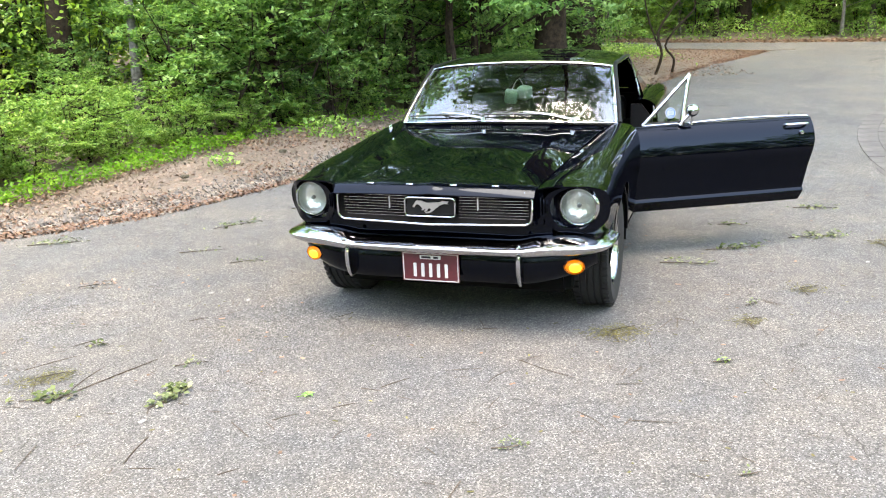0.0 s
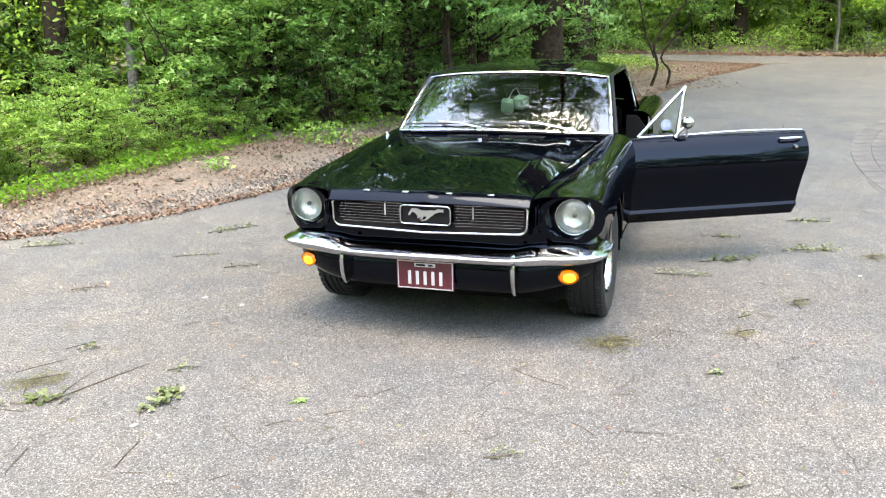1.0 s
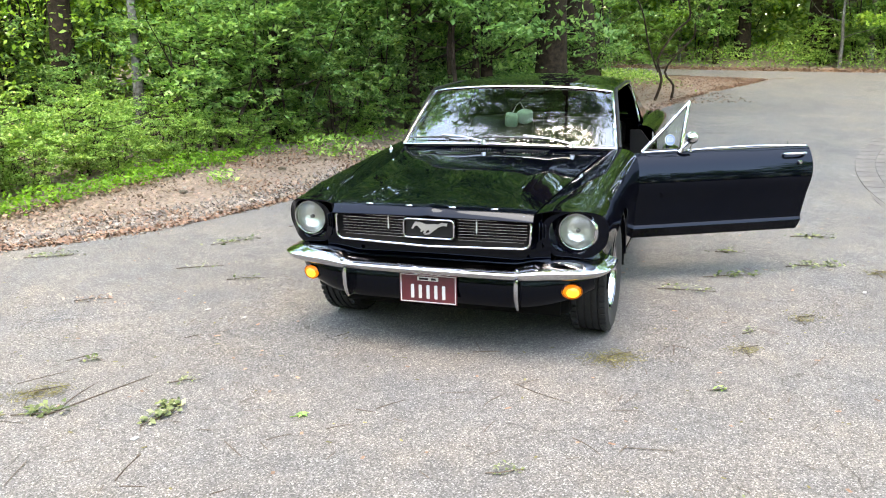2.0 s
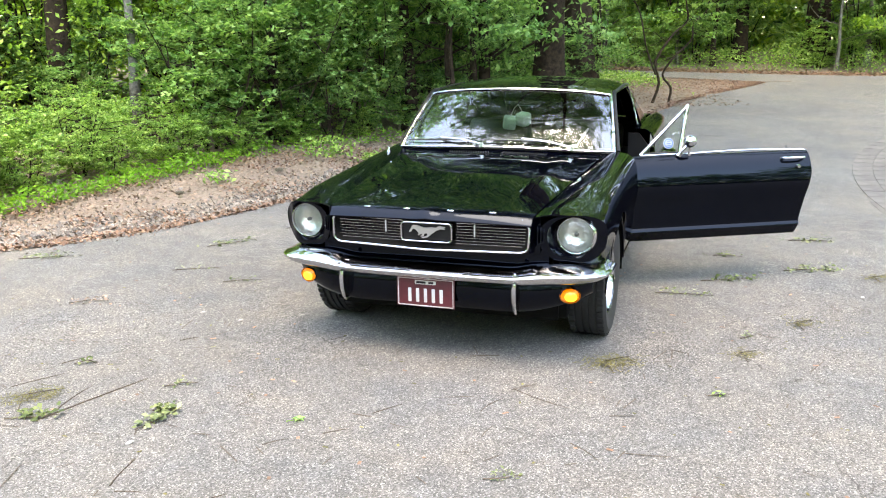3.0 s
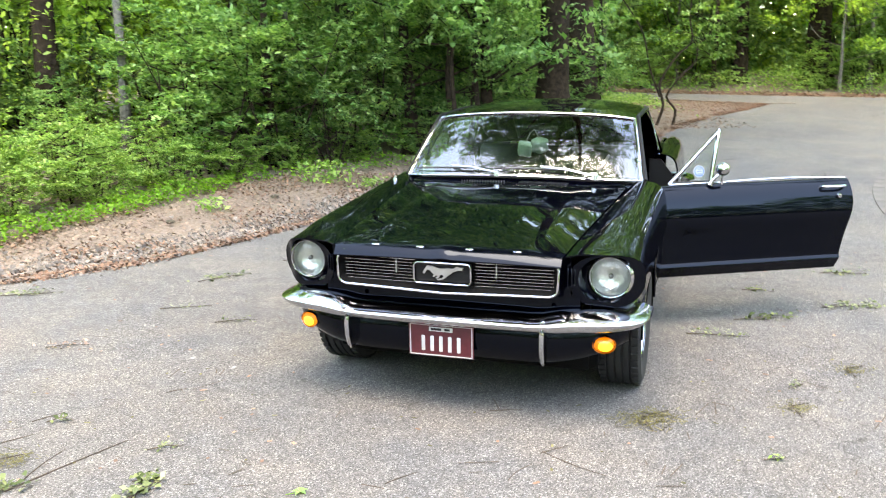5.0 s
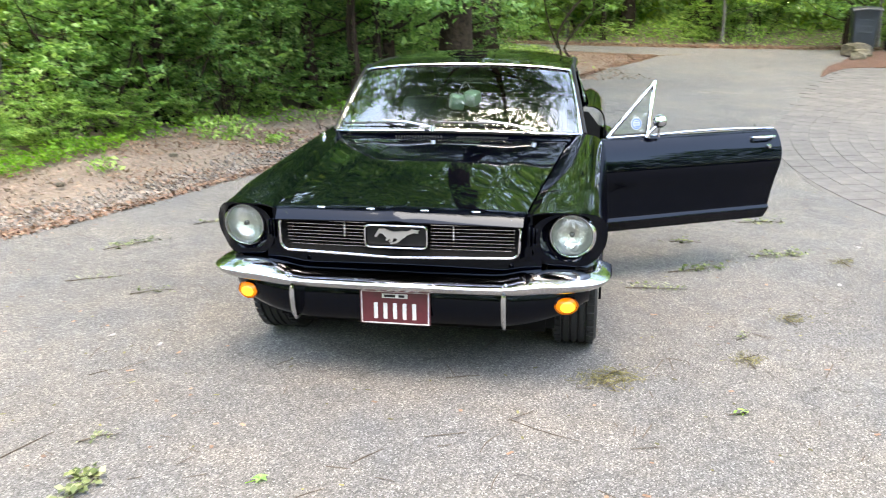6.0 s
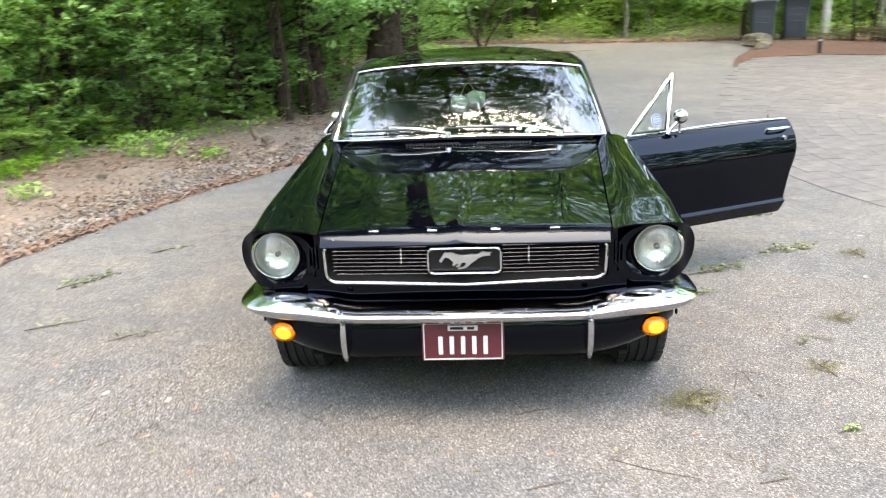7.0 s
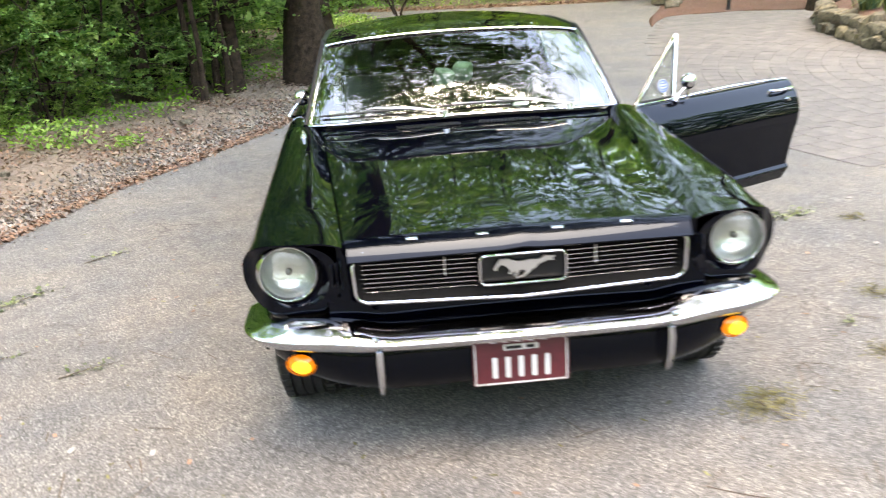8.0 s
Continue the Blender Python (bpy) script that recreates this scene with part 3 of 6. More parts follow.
def plant_woods(rng):
    shrubs = [
        make_shrub(1.9, 2.8, 360, 20, 0.092, LEAF_BRIGHT, 1, "bright green leafy bush at the wood's edge"),
        make_shrub(2.6, 2.5, 330, 20, 0.09, LEAF_MID, 2, "tall green bush with small leaves by the verge"),
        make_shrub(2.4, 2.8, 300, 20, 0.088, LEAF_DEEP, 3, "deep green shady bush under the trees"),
        make_shrub(3.4, 3.0, 300, 22, 0.09, LEAF_MID, 4, "high green thicket with thin stems"),
        make_shrub(2.8, 3.0, 110, 22, 0.13, LEAF_DEEP, 5, "broad dense green bush, added unseen behind the eye"),
    ]
    spots = [[] for _ in shrubs]
    # bright bushes in the open, deeper ones behind; their shade is partly leaf colour
    for x, y, s in ((-5.3, 8.4, 0.72), (-4.75, 9.2, 0.7), (-4.1, 10.0, 0.66), (-6.2, 9.4, 0.75), (-5.4, 10.4, 0.7), (-3.5, 11.0, 0.62), (-7.2, 7.6, 0.8), (-4.5, 11.3, 0.62), (-6.6, 10.8, 0.7), (-5.9, 8.9, 0.75), (-4.3, 9.0, 0.5), (-3.7, 9.9, 0.5), (-3.1, 10.6, 0.5), (-4.9, 8.2, 0.5), (-2.5, 11.25, 0.45), (-1.85, 12.0, 0.42), (-1.0, 12.55, 0.4), (-0.1, 13.1, 0.36), (0.9, 14.0, 0.4)):
        spots[0].append((x, y, s))
    for x, y, s in ((-2.9, 11.6, 0.95), (-2.0, 12.3, 1.05), (-5.0, 12.2, 0.5), (-6.9, 12.2, 0.55), (-1.0, 13.1, 1.05), (0.3, 14.2, 1.0), (-3.5, 13.0, 1.0), (-8.5, 10.5, 0.9), (-7.6, 14.8, 0.8)):
        spots[1].append((x, y, s))
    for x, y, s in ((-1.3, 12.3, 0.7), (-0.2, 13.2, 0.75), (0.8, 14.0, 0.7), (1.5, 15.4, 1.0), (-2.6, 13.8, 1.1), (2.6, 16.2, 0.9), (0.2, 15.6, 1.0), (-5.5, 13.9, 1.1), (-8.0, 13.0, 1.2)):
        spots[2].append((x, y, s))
    for x, y, s in ((-2.2, 15.4, 1.1), (-0.3, 16.6, 1.1), (1.2, 17.4, 1.1), (-4.4, 15.6, 1.1), (-6.8, 15.2, 1.15), (-9.2, 14.6, 1.2), (-3.2, 17.8, 1.2), (-8.0, 17.8, 1.2), (-11.0, 12.0, 1.2), (-5.6, 18.2, 1.2), (2.4, 18.6, 1.0), (-1.0, 19.4, 1.2)):
        spots[3].append((x, y, s))
    # beyond the cross road
    for i in range(20):
        x = -7 + i * 1.5 + rng.uniform(-0.3, 0.3)
        row = i % 3
        y = along(FAR, x) + 2.4 + row * 1.6 + rng.uniform(-0.3, 0.5)
        spots[(0, 3, 1)[row]].append((x, y, (1.0, 1.15, 1.15)[row] * rng.uniform(0.85, 1.15)))
    # behind the eye: unseen bushes, added to darken reflections and low light
    for i in range(30):
        a = radians(165 + i * 6.6)
        spots[4].append((1 + (11, 12.6)[i % 2] * math.cos(a), 1 + (11, 12.6)[i % 2] * math.sin(a), (0.85, 1.0)[i % 2]))
    for ob, places in zip(shrubs, spots):
        for i, (x, y, s) in enumerate(places):
            m = at(x, y, rng.uniform(0, 360), s, s * rng.uniform(0.9, 1.1))
            if i:
                copy_thing(ob, m)
            else:
                ob.matrix_basis = m
    trees = [
        make_tree(14, 0.17, 0, 4.4, 180, 24, 0.17, BARK, LEAF_MID, 11, "tall dark-barked tree in green spring leaf", 0.5),
        make_tree(12, 0.09, 0, 3.6, 160, 24, 0.15, GREY_BARK, LEAF_BRIGHT, 12, "slim grey-barked tree in bright leaf", 0.45),
        make_tree(14, 0.33, 0, 6.4, 520, 26, 0.17, BARK, LEAF_MID, 13, "big rough-barked tree with a spreading crown", 0.34),
        make_tree(7, 0.09, 0, 2.6, 330, 20, 0.095, BARK, LEAF_MID, 14, "young thin-stemmed tree in fresh green leaf", 0.14),
        make_tree(6, 0.05, 0, 2.5, 300, 16, 0.12, GREY_BARK, LEAF_YELLOW, 15, "slender young tree in pale yellow-green leaf", 0.2),
    ]
    # places with y of 2 or less are trees added outside the view
    tspots = [
        [(-5.5, 13.4, 1.15), (-9.5, 17.0, 1.0), (-1.6, 21.0, 1.0), (3.2, 26.5, 1.0), (9.6, 26.0, 1.0), (15.0, 22.5, 1.0), (-13, 12, 1.0), (20, 16, 1), (-6.4, 21.5, 1), (-3.6, 16.8, 1.0), (0.8, 18.6, 1.0), (-7.2, 13.6, 0.9), (5.2, 29.0, 1.1), (-15, -6, 0.6), (15, -12, 0.6)],
        [(-4.3, 12.9, 0.9), (-7.6, 16.4, 0.9), (-3.0, 19.5, 1.0), (0.4, 20.4, 1.0), (6.0, 28.0, 1.0), (12.5, 24.0, 1.0), (17.4, 19.2, 1.0), (-11.5, 15.5, 1.0), (-2.4, 16.0, 1.0), (2.2, 20.8, 1.0), (-4, -17, 0.6)],
        [(13.75, 15.15, 1.1), (11.5, 25.0, 1.0), (-16, 2, 0.6)],
        [(-2.2, 12.5, 0.9), (0.37, 12.95, 0.72), (0.72, 13.2, 0.66), (-1.25, 13.1, 0.85), (-0.25, 13.2, 1.25), (0.92, 13.2, 1.3), (0.1, 14.6, 0.9), (-3.1, 14.6, 1.0), (3.5, 17.2, 0.8), (1.6, 16.8, 0.9), (4.4, 25.2, 1.0), (8.3, 24.4, 1.0), (13.2, 20.4, 0.9)],
        [(-7.3, 15.6, 1.0), (-8.9, 14.9, 1.0), (-5.0, 15.2, 1.0), (-3.9, 15.0, 0.9), (-8.9, 14.6, 1.1), (-6.0, 16.4, 1.1), (7.6, 25.6, 1.1), (11.0, 22.6, 1.0), (14.2, 20.6, 1.0)],
    ]
    bough = make_tree(14, 0.24, 0, 7.2, 1720, 24, 0.125, BARK, LEAF_SHADE, 17, "big rough-barked tree leaning over the drive", 0.42, lean=0.82)
    bough.matrix_basis = at(2.97, 16.5, -108, 1.35)
    copy_thing(bough, at(1.95, 13.3, -96, 0.78))
    screen = make_tree(5.6, 0.045, 0, 1.5, 300, 20, 0.095, BARK, LEAF_BRIGHT, 19, "small thin-stemmed tree with a dense leafy crown", 0.36)
    screen.matrix_basis = at(0.75, 12.9, 40, 1.0)
    copy_thing(screen, at(0.41, 12.5, 160, 0.95))
    for ob, places in zip(trees, tspots):
        for i, (x, y, s) in enumerate(places):
            m = at(x, y, rng.uniform(0, 360), s)
            if i:
                copy_thing(ob, m)
            else:
                ob.matrix_basis = m


def far_woods(rng):
    """The wood that closes the distance all round, and the leaf masses between the trees."""
    n = 120000
    a = np.where(rng.uniform(0, 1, n) < 0.6, rng.uniform(0.35, 2.5, n), rng.uniform(0, 2 * np.pi, n))
    r = rng.uniform(27, 44, n)
    x, y = 1 + r * np.cos(a), 4 + r * np.sin(a)
    z = rng.uniform(0, 1, n) ** 1.15 * (12 + 4 * np.sin(a * 7) + 3 * np.sin(a * 17 + 1))
    base = np.array([rise(p, q) for p, q in zip(x, y)])
    keep = ~((y < along_array(FAR, x) + 3) & (r < 38) & ((x > -2) | (y < 4)))
    c = np.stack([x, y, z + base], 1)[keep]
    ob = new("far_woods", quads_mesh("far_woods", leaf_cloud(c, 0.52, rng), 4, LEAF_MID))
    tagged(ob, "dense green woodland closing the distance", "woods", kind="stuff")
    # last ring of leaves; the bright distance is put into their pale colour
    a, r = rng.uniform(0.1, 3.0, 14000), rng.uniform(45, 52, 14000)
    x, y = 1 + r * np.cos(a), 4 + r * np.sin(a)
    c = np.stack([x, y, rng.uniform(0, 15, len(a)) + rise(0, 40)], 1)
    tagged(new("far_woods", quads_mesh("far_woods", leaf_cloud(c, 1.3, rng), 4, LEAF_YELLOW)), "leafy depth of the wood, lightened in colour for brightness", "woods", kind="stuff")
    # belt out of view behind the eye, added to keep low sky light out
    a, r = rng.uniform(radians(165), radians(372), 34000), rng.uniform(15.5, 21, 34000)
    x, y = 1 + r * np.cos(a), 2 + r * np.sin(a)
    z = rng.uniform(0, 1, len(a)) ** 1.1 * (8.5 + 1.5 * np.sin(a * 9) + np.sin(a * 23 + 2))
    tagged(new("far_woods", quads_mesh("far_woods", leaf_cloud(np.stack([x, y, z], 1), 0.55, rng), 4, LEAF_DEEP)), "unseen dense green wood behind the eye, added to block low sky", "woods", kind="stuff")
    # rows in LEAF_YELLOW hold filtered light and haze in their paler leaf colour
    for count, x0, x1, lo, depth, z0, z1, leaf, mat, label in (
            (60000, -16, 2.5, lambda x: along_array(GRASS, x) + 5.0, 8, 0.0, 5.0, 0.095, LEAF_YELLOW, "green undergrowth filling the wood"),
            (18000, -3, 8, lambda x: along_array(GRASS, np.minimum(x, 3)) + 4.5, 9, 4.5, 13.0, 0.27, LEAF_MID, "leafy tree tops of the wood"),
            (80000, -14, 26, lambda x: along_array(FAR, x) + 9.0, 5, 0.0, 8.0, 0.3, LEAF_YELLOW, "pale green wood beyond the road"),
            (36000, -22, 3, lambda x: along_array(GRASS, np.minimum(x, 3)) + 12.0, 5, 0.0, 7.0, 0.24, LEAF_YELLOW, "wood behind the bushes, its leaves lightened to look sunlit"),
            (26000, -2, 26, lambda x: along_array(FAR, x) + 2.0, 10, 6.0, 18.0, 0.34, LEAF_MID, "high leafy tree tops beyond the road"),
            (44000, -10, 24, lambda x: along_array(FAR, x) + 3.0, 6, 0.0, 6.0, 0.15, LEAF_BRIGHT, "green thicket beyond the road")):
        px = rng.uniform(x0, x1, count)
        py = lo(px) + rng.uniform(0, depth, count)
        pz = rng.uniform(z0, z1, count)
        lump = np.array([noise.noise((p * 0.55, q * 0.55, t * 0.7)) for p, q, t in zip(px, py, pz)])
        keep = lump > (-0.12 if leaf in (0.095, 0.15, 0.27, 0.34) else -0.6)
        c = np.stack([px, py, pz + np.array([rise(p, q) for p, q in zip(px, py)])], 1)[keep]
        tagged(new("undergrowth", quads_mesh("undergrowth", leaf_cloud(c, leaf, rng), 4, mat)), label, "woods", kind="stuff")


def along_array(stops, x):
    return np.interp(x, [p[0] for p in stops], [p[1] for p in stops])


build_ground()
build_road()
_rng = np.random.default_rng(5)
scatter_litter(_rng)
scatter_cover(_rng)
plant_woods(_rng)
far_woods(_rng)


# ---- the car: x to its left, y rearwards from the grille, z up ----
CREST = [(0.0, 0.795), (0.3, 0.82), (0.8, 0.852), (1.5, 0.893), (1.75, 0.903), (2.8, 0.905), (3.6, 0.9), (4.2, 0.885), (4.6, 0.865)]
HOOD_W = [(0.0, 0.535), (0.3, 0.56), (0.8, 0.603), (1.3, 0.645), (1.75, 0.68), (4.6, 0.68)]
HOOD_MID = [(0.0, 0.793), (0.1, 0.809), (0.3, 0.834), (0.6, 0.862), (0.9, 0.884), (1.2, 0.9), (1.5, 0.91)]
FLARE = [(0.0, 1.0), (0.25, 1.005), (0.6, 1.005), (3.8, 1.0), (4.6, 0.96)]
NOSE = [(0.5, 0.0), (0.535, 0.005), (0.6, 0.035), (0.72, 0.062), (0.8, 0.09), (0.85, 0.14)]
SIDES = (1, -1)


def hood_z(x, y):
    w = flow(HOOD_W, y)
    u = min(abs(x) / w, 1.0)
    ridge = 0.0035 * math.exp(-((abs(x) - 0.36 - 0.06 * y) / 0.06) ** 2) * min(1, y / 0.3)
    spine = 0.005 * math.exp(-(x / 0.035) ** 2) * max(0, 1 - y / 0.7) ** 2
    return lerp(flow(HOOD_MID, y), flow(CREST, y) - 0.01, u * u) + ridge + spine


def bucket(dx, dz):
    """How far the rounded outline round a headlight lies from its centre."""
    e = 2.5
    ax, az = (0.147 if dx > 0 else 0.164), (0.106 if dz > 0 else 0.134)
    return ((abs(dx) / ax) ** e + (abs(dz) / az) ** e) ** (-1 / e)


def side_profile(y, zb):
    """Points over the wing from the hood's edge to the lower edge at height zb."""
    k, c, w = flow(FLARE, y), flow(CREST, y), flow(HOOD_W, y) + 0.005
    pts = [(w, 0, c - 0.012), (0.5 * (w + 0.75), 0, c + 0.004), (0.775 * k, 0, c - 0.001), (0.822 * k, 0, c - 0.024), (0.852 * k, 0, c - 0.082), (0.864 * k, 0, 0.70), (0.864 * k, 0, 0.635), (0.848 * k, 0, 0.54), (0.842 * k, 0, 0.42), (0.825 * k, 0, 0.33), (0.79 * k, 0, 0.2)]
    dense = curve_through(pts, 90)
    near = max(0.0, 1 - y / 0.3) ** 1.5
    for p in dense:
        v = Vector((p.x - 0.72, 0, p.z - 0.682))
        if near and v.x > -0.1 and v.length > 0.05:
            v.normalize()
            t = bucket(v.x, v.z)
            f = near * min(1, (v.x + 0.8) / 0.5)
            p.x, p.z = lerp(p.x, 0.72 + v.x * t, f), lerp(p.z, 0.682 + v.z * t, f)
    cut = []
    for a, b in zip(dense, dense[1:]):
        cut.append(a)
        if b.z < zb:
            cut.append(a + (b - a) * ((a.z - zb) / max(a.z - b.z, 1e-6)))
            break
    n, m = 26, len(cut) - 1
    return [cut[min(int(i / n * m), m - 1)].lerp(cut[min(int(i / n * m), m - 1) + 1], i / n * m - min(int(i / n * m), m - 1)) for i in range(n + 1)]


def arch_z(y, centre, low):
    d = abs(y - centre)
    return 0.315 + math.sqrt(0.37 ** 2 - d * d) * 0.97 if d < 0.37 else (low if y < centre else 0.25)


def wing_rows(y0, y1, s, centre, low):
    ys = sorted({y0, y1, *[y for y in np.linspace(y0, y1, 34)], *[centre + d for d in (-0.3705, -0.3695, 0.3695, 0.3705) if y0 < centre + d < y1], *[centre + 0.37 * math.sin(a) for a in np.linspace(-1.55, 1.55, 23) if y0 < centre + 0.37 * math.sin(a) < y1]})
    rows = []
    for y in ys:
        row = []
        for p in side_profile(y, arch_z(y, centre, low)):
            lead = along(NOSE, p.x) + max(0, 0.8 - p.z) * 0.12
            row.append((s * p.x, y if y0 > 0.5 else lerp(lead, y1, (y / y1)), p.z))
        rows.append(row)
    return rows


def build_wheel(car, x, y):
    """A wide tyre with grooves on a five-spoke bright wheel, facing outwards."""
    s = 1 if x > 0 else -1
    turn = pose(0, 0, 0, 0, 90 * s, 0)
    bm = bmesh.new()
    prof = [(0.19, -0.085), (0.235, -0.1), (0.285, -0.104), (0.303, -0.092)]
    for g in (-0.055, -0.018, 0.018, 0.055):
        prof += [(0.312, g - 0.006), (0.303, g - 0.004), (0.303, g + 0.004), (0.312, g + 0.006)]
    prof += [(0.303, 0.092), (0.285, 0.104), (0.235, 0.1), (0.19, 0.085)]
    lathe(bm, prof, 48)
    for k in range(48):
        a = 2 * math.pi * k / 48
        for g in (-0.076, 0.076):
            box(bm, (0.3135 * math.cos(a), 0.3135 * math.sin(a), g), (0.006, 0.028, 0.03), 0, Matrix.Rotation(a, 4, "Z"))
    tyre = part("tyre", bm, RUBBER, car, "black treaded rubber tyre", angle=30)
    tyre.name = "wheel"
    tyre.matrix_basis = pose(x, y, 0.313) @ turn
    bm = bmesh.new()
    lathe(bm, [(0.197, -0.085), (0.185, -0.08), (0.18, 0.03), (0.186, 0.075), (0.197, 0.088), (0.2, 0.08)], 40)
    rim = part("rim", bm, CHROME, tyre, "bright polished wheel rim")
    bm = bmesh.new()
    for k in range(5):
        m = Matrix.Rotation(2 * math.pi * k / 5, 4, "Z")
        rows = [[m @ Vector((r, w, z)) for w, z in ((-ww, zz - 0.012), (-ww * 0.7, zz), (ww * 0.7, zz), (ww, zz - 0.012))] for r, ww, zz in ((0.03, 0.03, 0.055), (0.09, 0.024, 0.05), (0.14, 0.026, 0.035), (0.182, 0.034, 0.03))]
        slab(bm, rows, (0, 0, -0.015))
    lathe(bm, [(0.0, 0.075), (0.03, 0.073), (0.036, 0.06), (0.036, 0.03)], 20)
    part("spokes", bm, ALLOY, tyre, "five-spoke alloy wheel centre")
    bm = bmesh.new()
    lathe(bm, [(0.0, -0.02), (0.15, -0.02), (0.15, 0.0), (0.0, 0.0)], 24)
    part("brake_disc", bm, SATIN_BLACK, tyre)


def build_headlight(car, s):
    c = Vector((s * 0.72, 0.1, 0.682))
    turn = pose(0, 0, 0, 90, 0, 0)
    bm = bmesh.new()
    m = Matrix.Translation(c) @ turn
    lathe(bm, [(0.084, -0.01), (0.087, 0.003), (0.09, 0.004), (0.094, -0.001), (0.1, -0.012)], 40, m)
    ring = part("headlight", bm, CHROME, car, "round sealed-beam headlight in a chrome ring")
    bm = bmesh.new()
    lathe(bm, [(0.084 * math.sin(a), -0.05 * math.cos(a) - 0.008) for a in np.linspace(0.02, 1.5, 9)], 40, m)
    part("reflector", bm, BOWL, ring, "rippled bright reflector bowl")
    bm = bmesh.new()
    lathe(bm, [(0.001, 0.024), (0.03, 0.0225), (0.055, 0.018), (0.075, 0.01), (0.085, 0.0)], 40, m)
    part("lens", bm, LIGHT_GLASS, ring, "clear rounded glass lens")
    bm = bmesh.new()
    lathe(bm, [(0.0, -0.012), (0.009, -0.015), (0.012, -0.03)], 16, m)
    part("bulb_cap", bm, DARK_STEEL, ring)


def build_front(car):
    """Grille, emblem, surrounds, bumper, valance, lamps and plate."""
    # frame round the mouth, pointed forwards at the middle of its foot
    bm = bmesh.new()
    zt, zb, hw, r = 0.764, 0.608, 0.512, 0.035
    path = []
    for i in range(25):
        x = lerp(-hw + r, hw - r, i / 24)
        path.append((x, -0.012 - 0.03 * (1 - abs(x) / hw), zb - 0.008 * (1 - abs(x) / hw)))
    for a in np.linspace(-90, 0, 6)[1:]:
        path.append((hw - r + r * math.cos(radians(a)), -0.008, zb + r + r * math.sin(radians(a))))
    path.append((hw + 0.004, -0.004, zt - 0.04))
    for a in np.linspace(0, 90, 5):
        path.append((hw - r + r * math.cos(radians(a)), -0.002, zt - r + r * math.sin(radians(a))))
    top = [(lerp(hw - r, -hw + r, i / 12), -0.002, zt) for i in range(1, 12)]
    mirrored = [(-x, y, z) for x, y, z in path[25:]][::-1]
    tube(bm, mirrored + path, 0.0065, 8)
    part("grille_frame", bm, CHROME, car, "thin chrome grille surround")
    bm = bmesh.new()
    rows = []
    for d, y in ((0.0, 0.0), (-0.02, 0.03), (-0.03, 0.075)):
        rows.append([(x * (1 + d / hw), y + yy * 0.4, 0.686 + (z - 0.686) * (1 + d / 0.078)) for x, yy, z in path + top + mirrored])
    sheet(bm, rows, True)
    part("grille_inner_frame", bm, VOID, car, "dull metal grille funnel")
    for k in range(9):
        z = 0.628 + k * 0.0147
        for x0, x1 in ((-0.49, -0.14), (0.14, 0.49)):
            bm = bmesh.new()
            lean = [(lerp(x0, x1, i / 6), 0.028 - 0.018 * (1 - abs(lerp(x0, x1, i / 6)) / 0.5), z) for i in range(7)]
            sheet(bm, [[(x, y, z - 0.0022), (x, y - 0.005, z - 0.001), (x, y - 0.005, z + 0.0008), (x, y + 0.002, z + 0.0014)] for x, y, z in lean])
            part("grille_bar", bm, BARS, car)
    for s in SIDES:
        bm = bmesh.new()
        box(bm, (s * 0.235, 0.018, 0.695), (0.006, 0.008, 0.06), 0.002)
        part("grille_clip", bm, STEEL, car)
    bm = bmesh.new()
    box(bm, (0, 0.11, 0.685), (1.06, 0.02, 0.2))
    part("grille_back", bm, VOID, car)
    # emblem: a ring with a plain bright running shape
    bm = bmesh.new()
    ring = []
    for cx, cz, a0 in ((0.112, 0.027, 0), (-0.112, 0.027, 90), (-0.112, -0.027, 180), (0.112, -0.027, 270)):
        for a in np.linspace(a0, a0 + 90, 5):
            ring.append((cx + 0.02 * math.cos(radians(a)), -0.03, 0.686 + cz + 0.02 * math.sin(radians(a))))
    tube(bm, ring + [ring[0]], 0.0048, 8, False)
    emblem = part("emblem", bm, CHROME, car, "chrome rounded ring with a bright shape in it")
    bm = bmesh.new()
    slab(bm, [[(-0.128, -0.012, 0.643), (0.128, -0.012, 0.643)], [(-0.128, -0.012, 0.729), (0.128, -0.012, 0.729)]], (0, 0.01, 0))
    part("emblem_back", bm, SATIN_BLACK, emblem)
    bm = bmesh.new()
    outline = ((-117, 0), (-104, 20), (-94, 36), (-86, 42), (-80, 37), (-66, 41), (-50, 36), (-22, 26), (6, 27), (33, 31), (52, 28), (66, 30), (84, 42), (106, 38), (128, 37), (116, 28), (122, 20), (96, 22), (76, 14), (60, 8), (50, -4), (34, -12), (20, -26), (4, -37), (-30, -43), (-32, -37), (-4, -30), (8, -18), (2, -9), (-14, -12), (-22, -30), (-38, -33), (-40, -28), (-28, -22), (-34, -14), (-50, -25), (-58, -22), (-50, -10), (-60, 0), (-72, 12), (-86, 17), (-98, 8), (-106, -6), (-114, -6))
    front, back = [[bm.verts.new((x * 0.00078, y, 0.687 + z * 0.00078)) for x, z in outline] for y in (-0.03, -0.022)]
    bm.faces.new(front), bm.faces.new(back[::-1])
    for k in range(len(outline)):
        bm.faces.new((front[k - 1], front[k], back[k], back[k - 1]))
    part("emblem_shape", bm, STEEL, emblem)
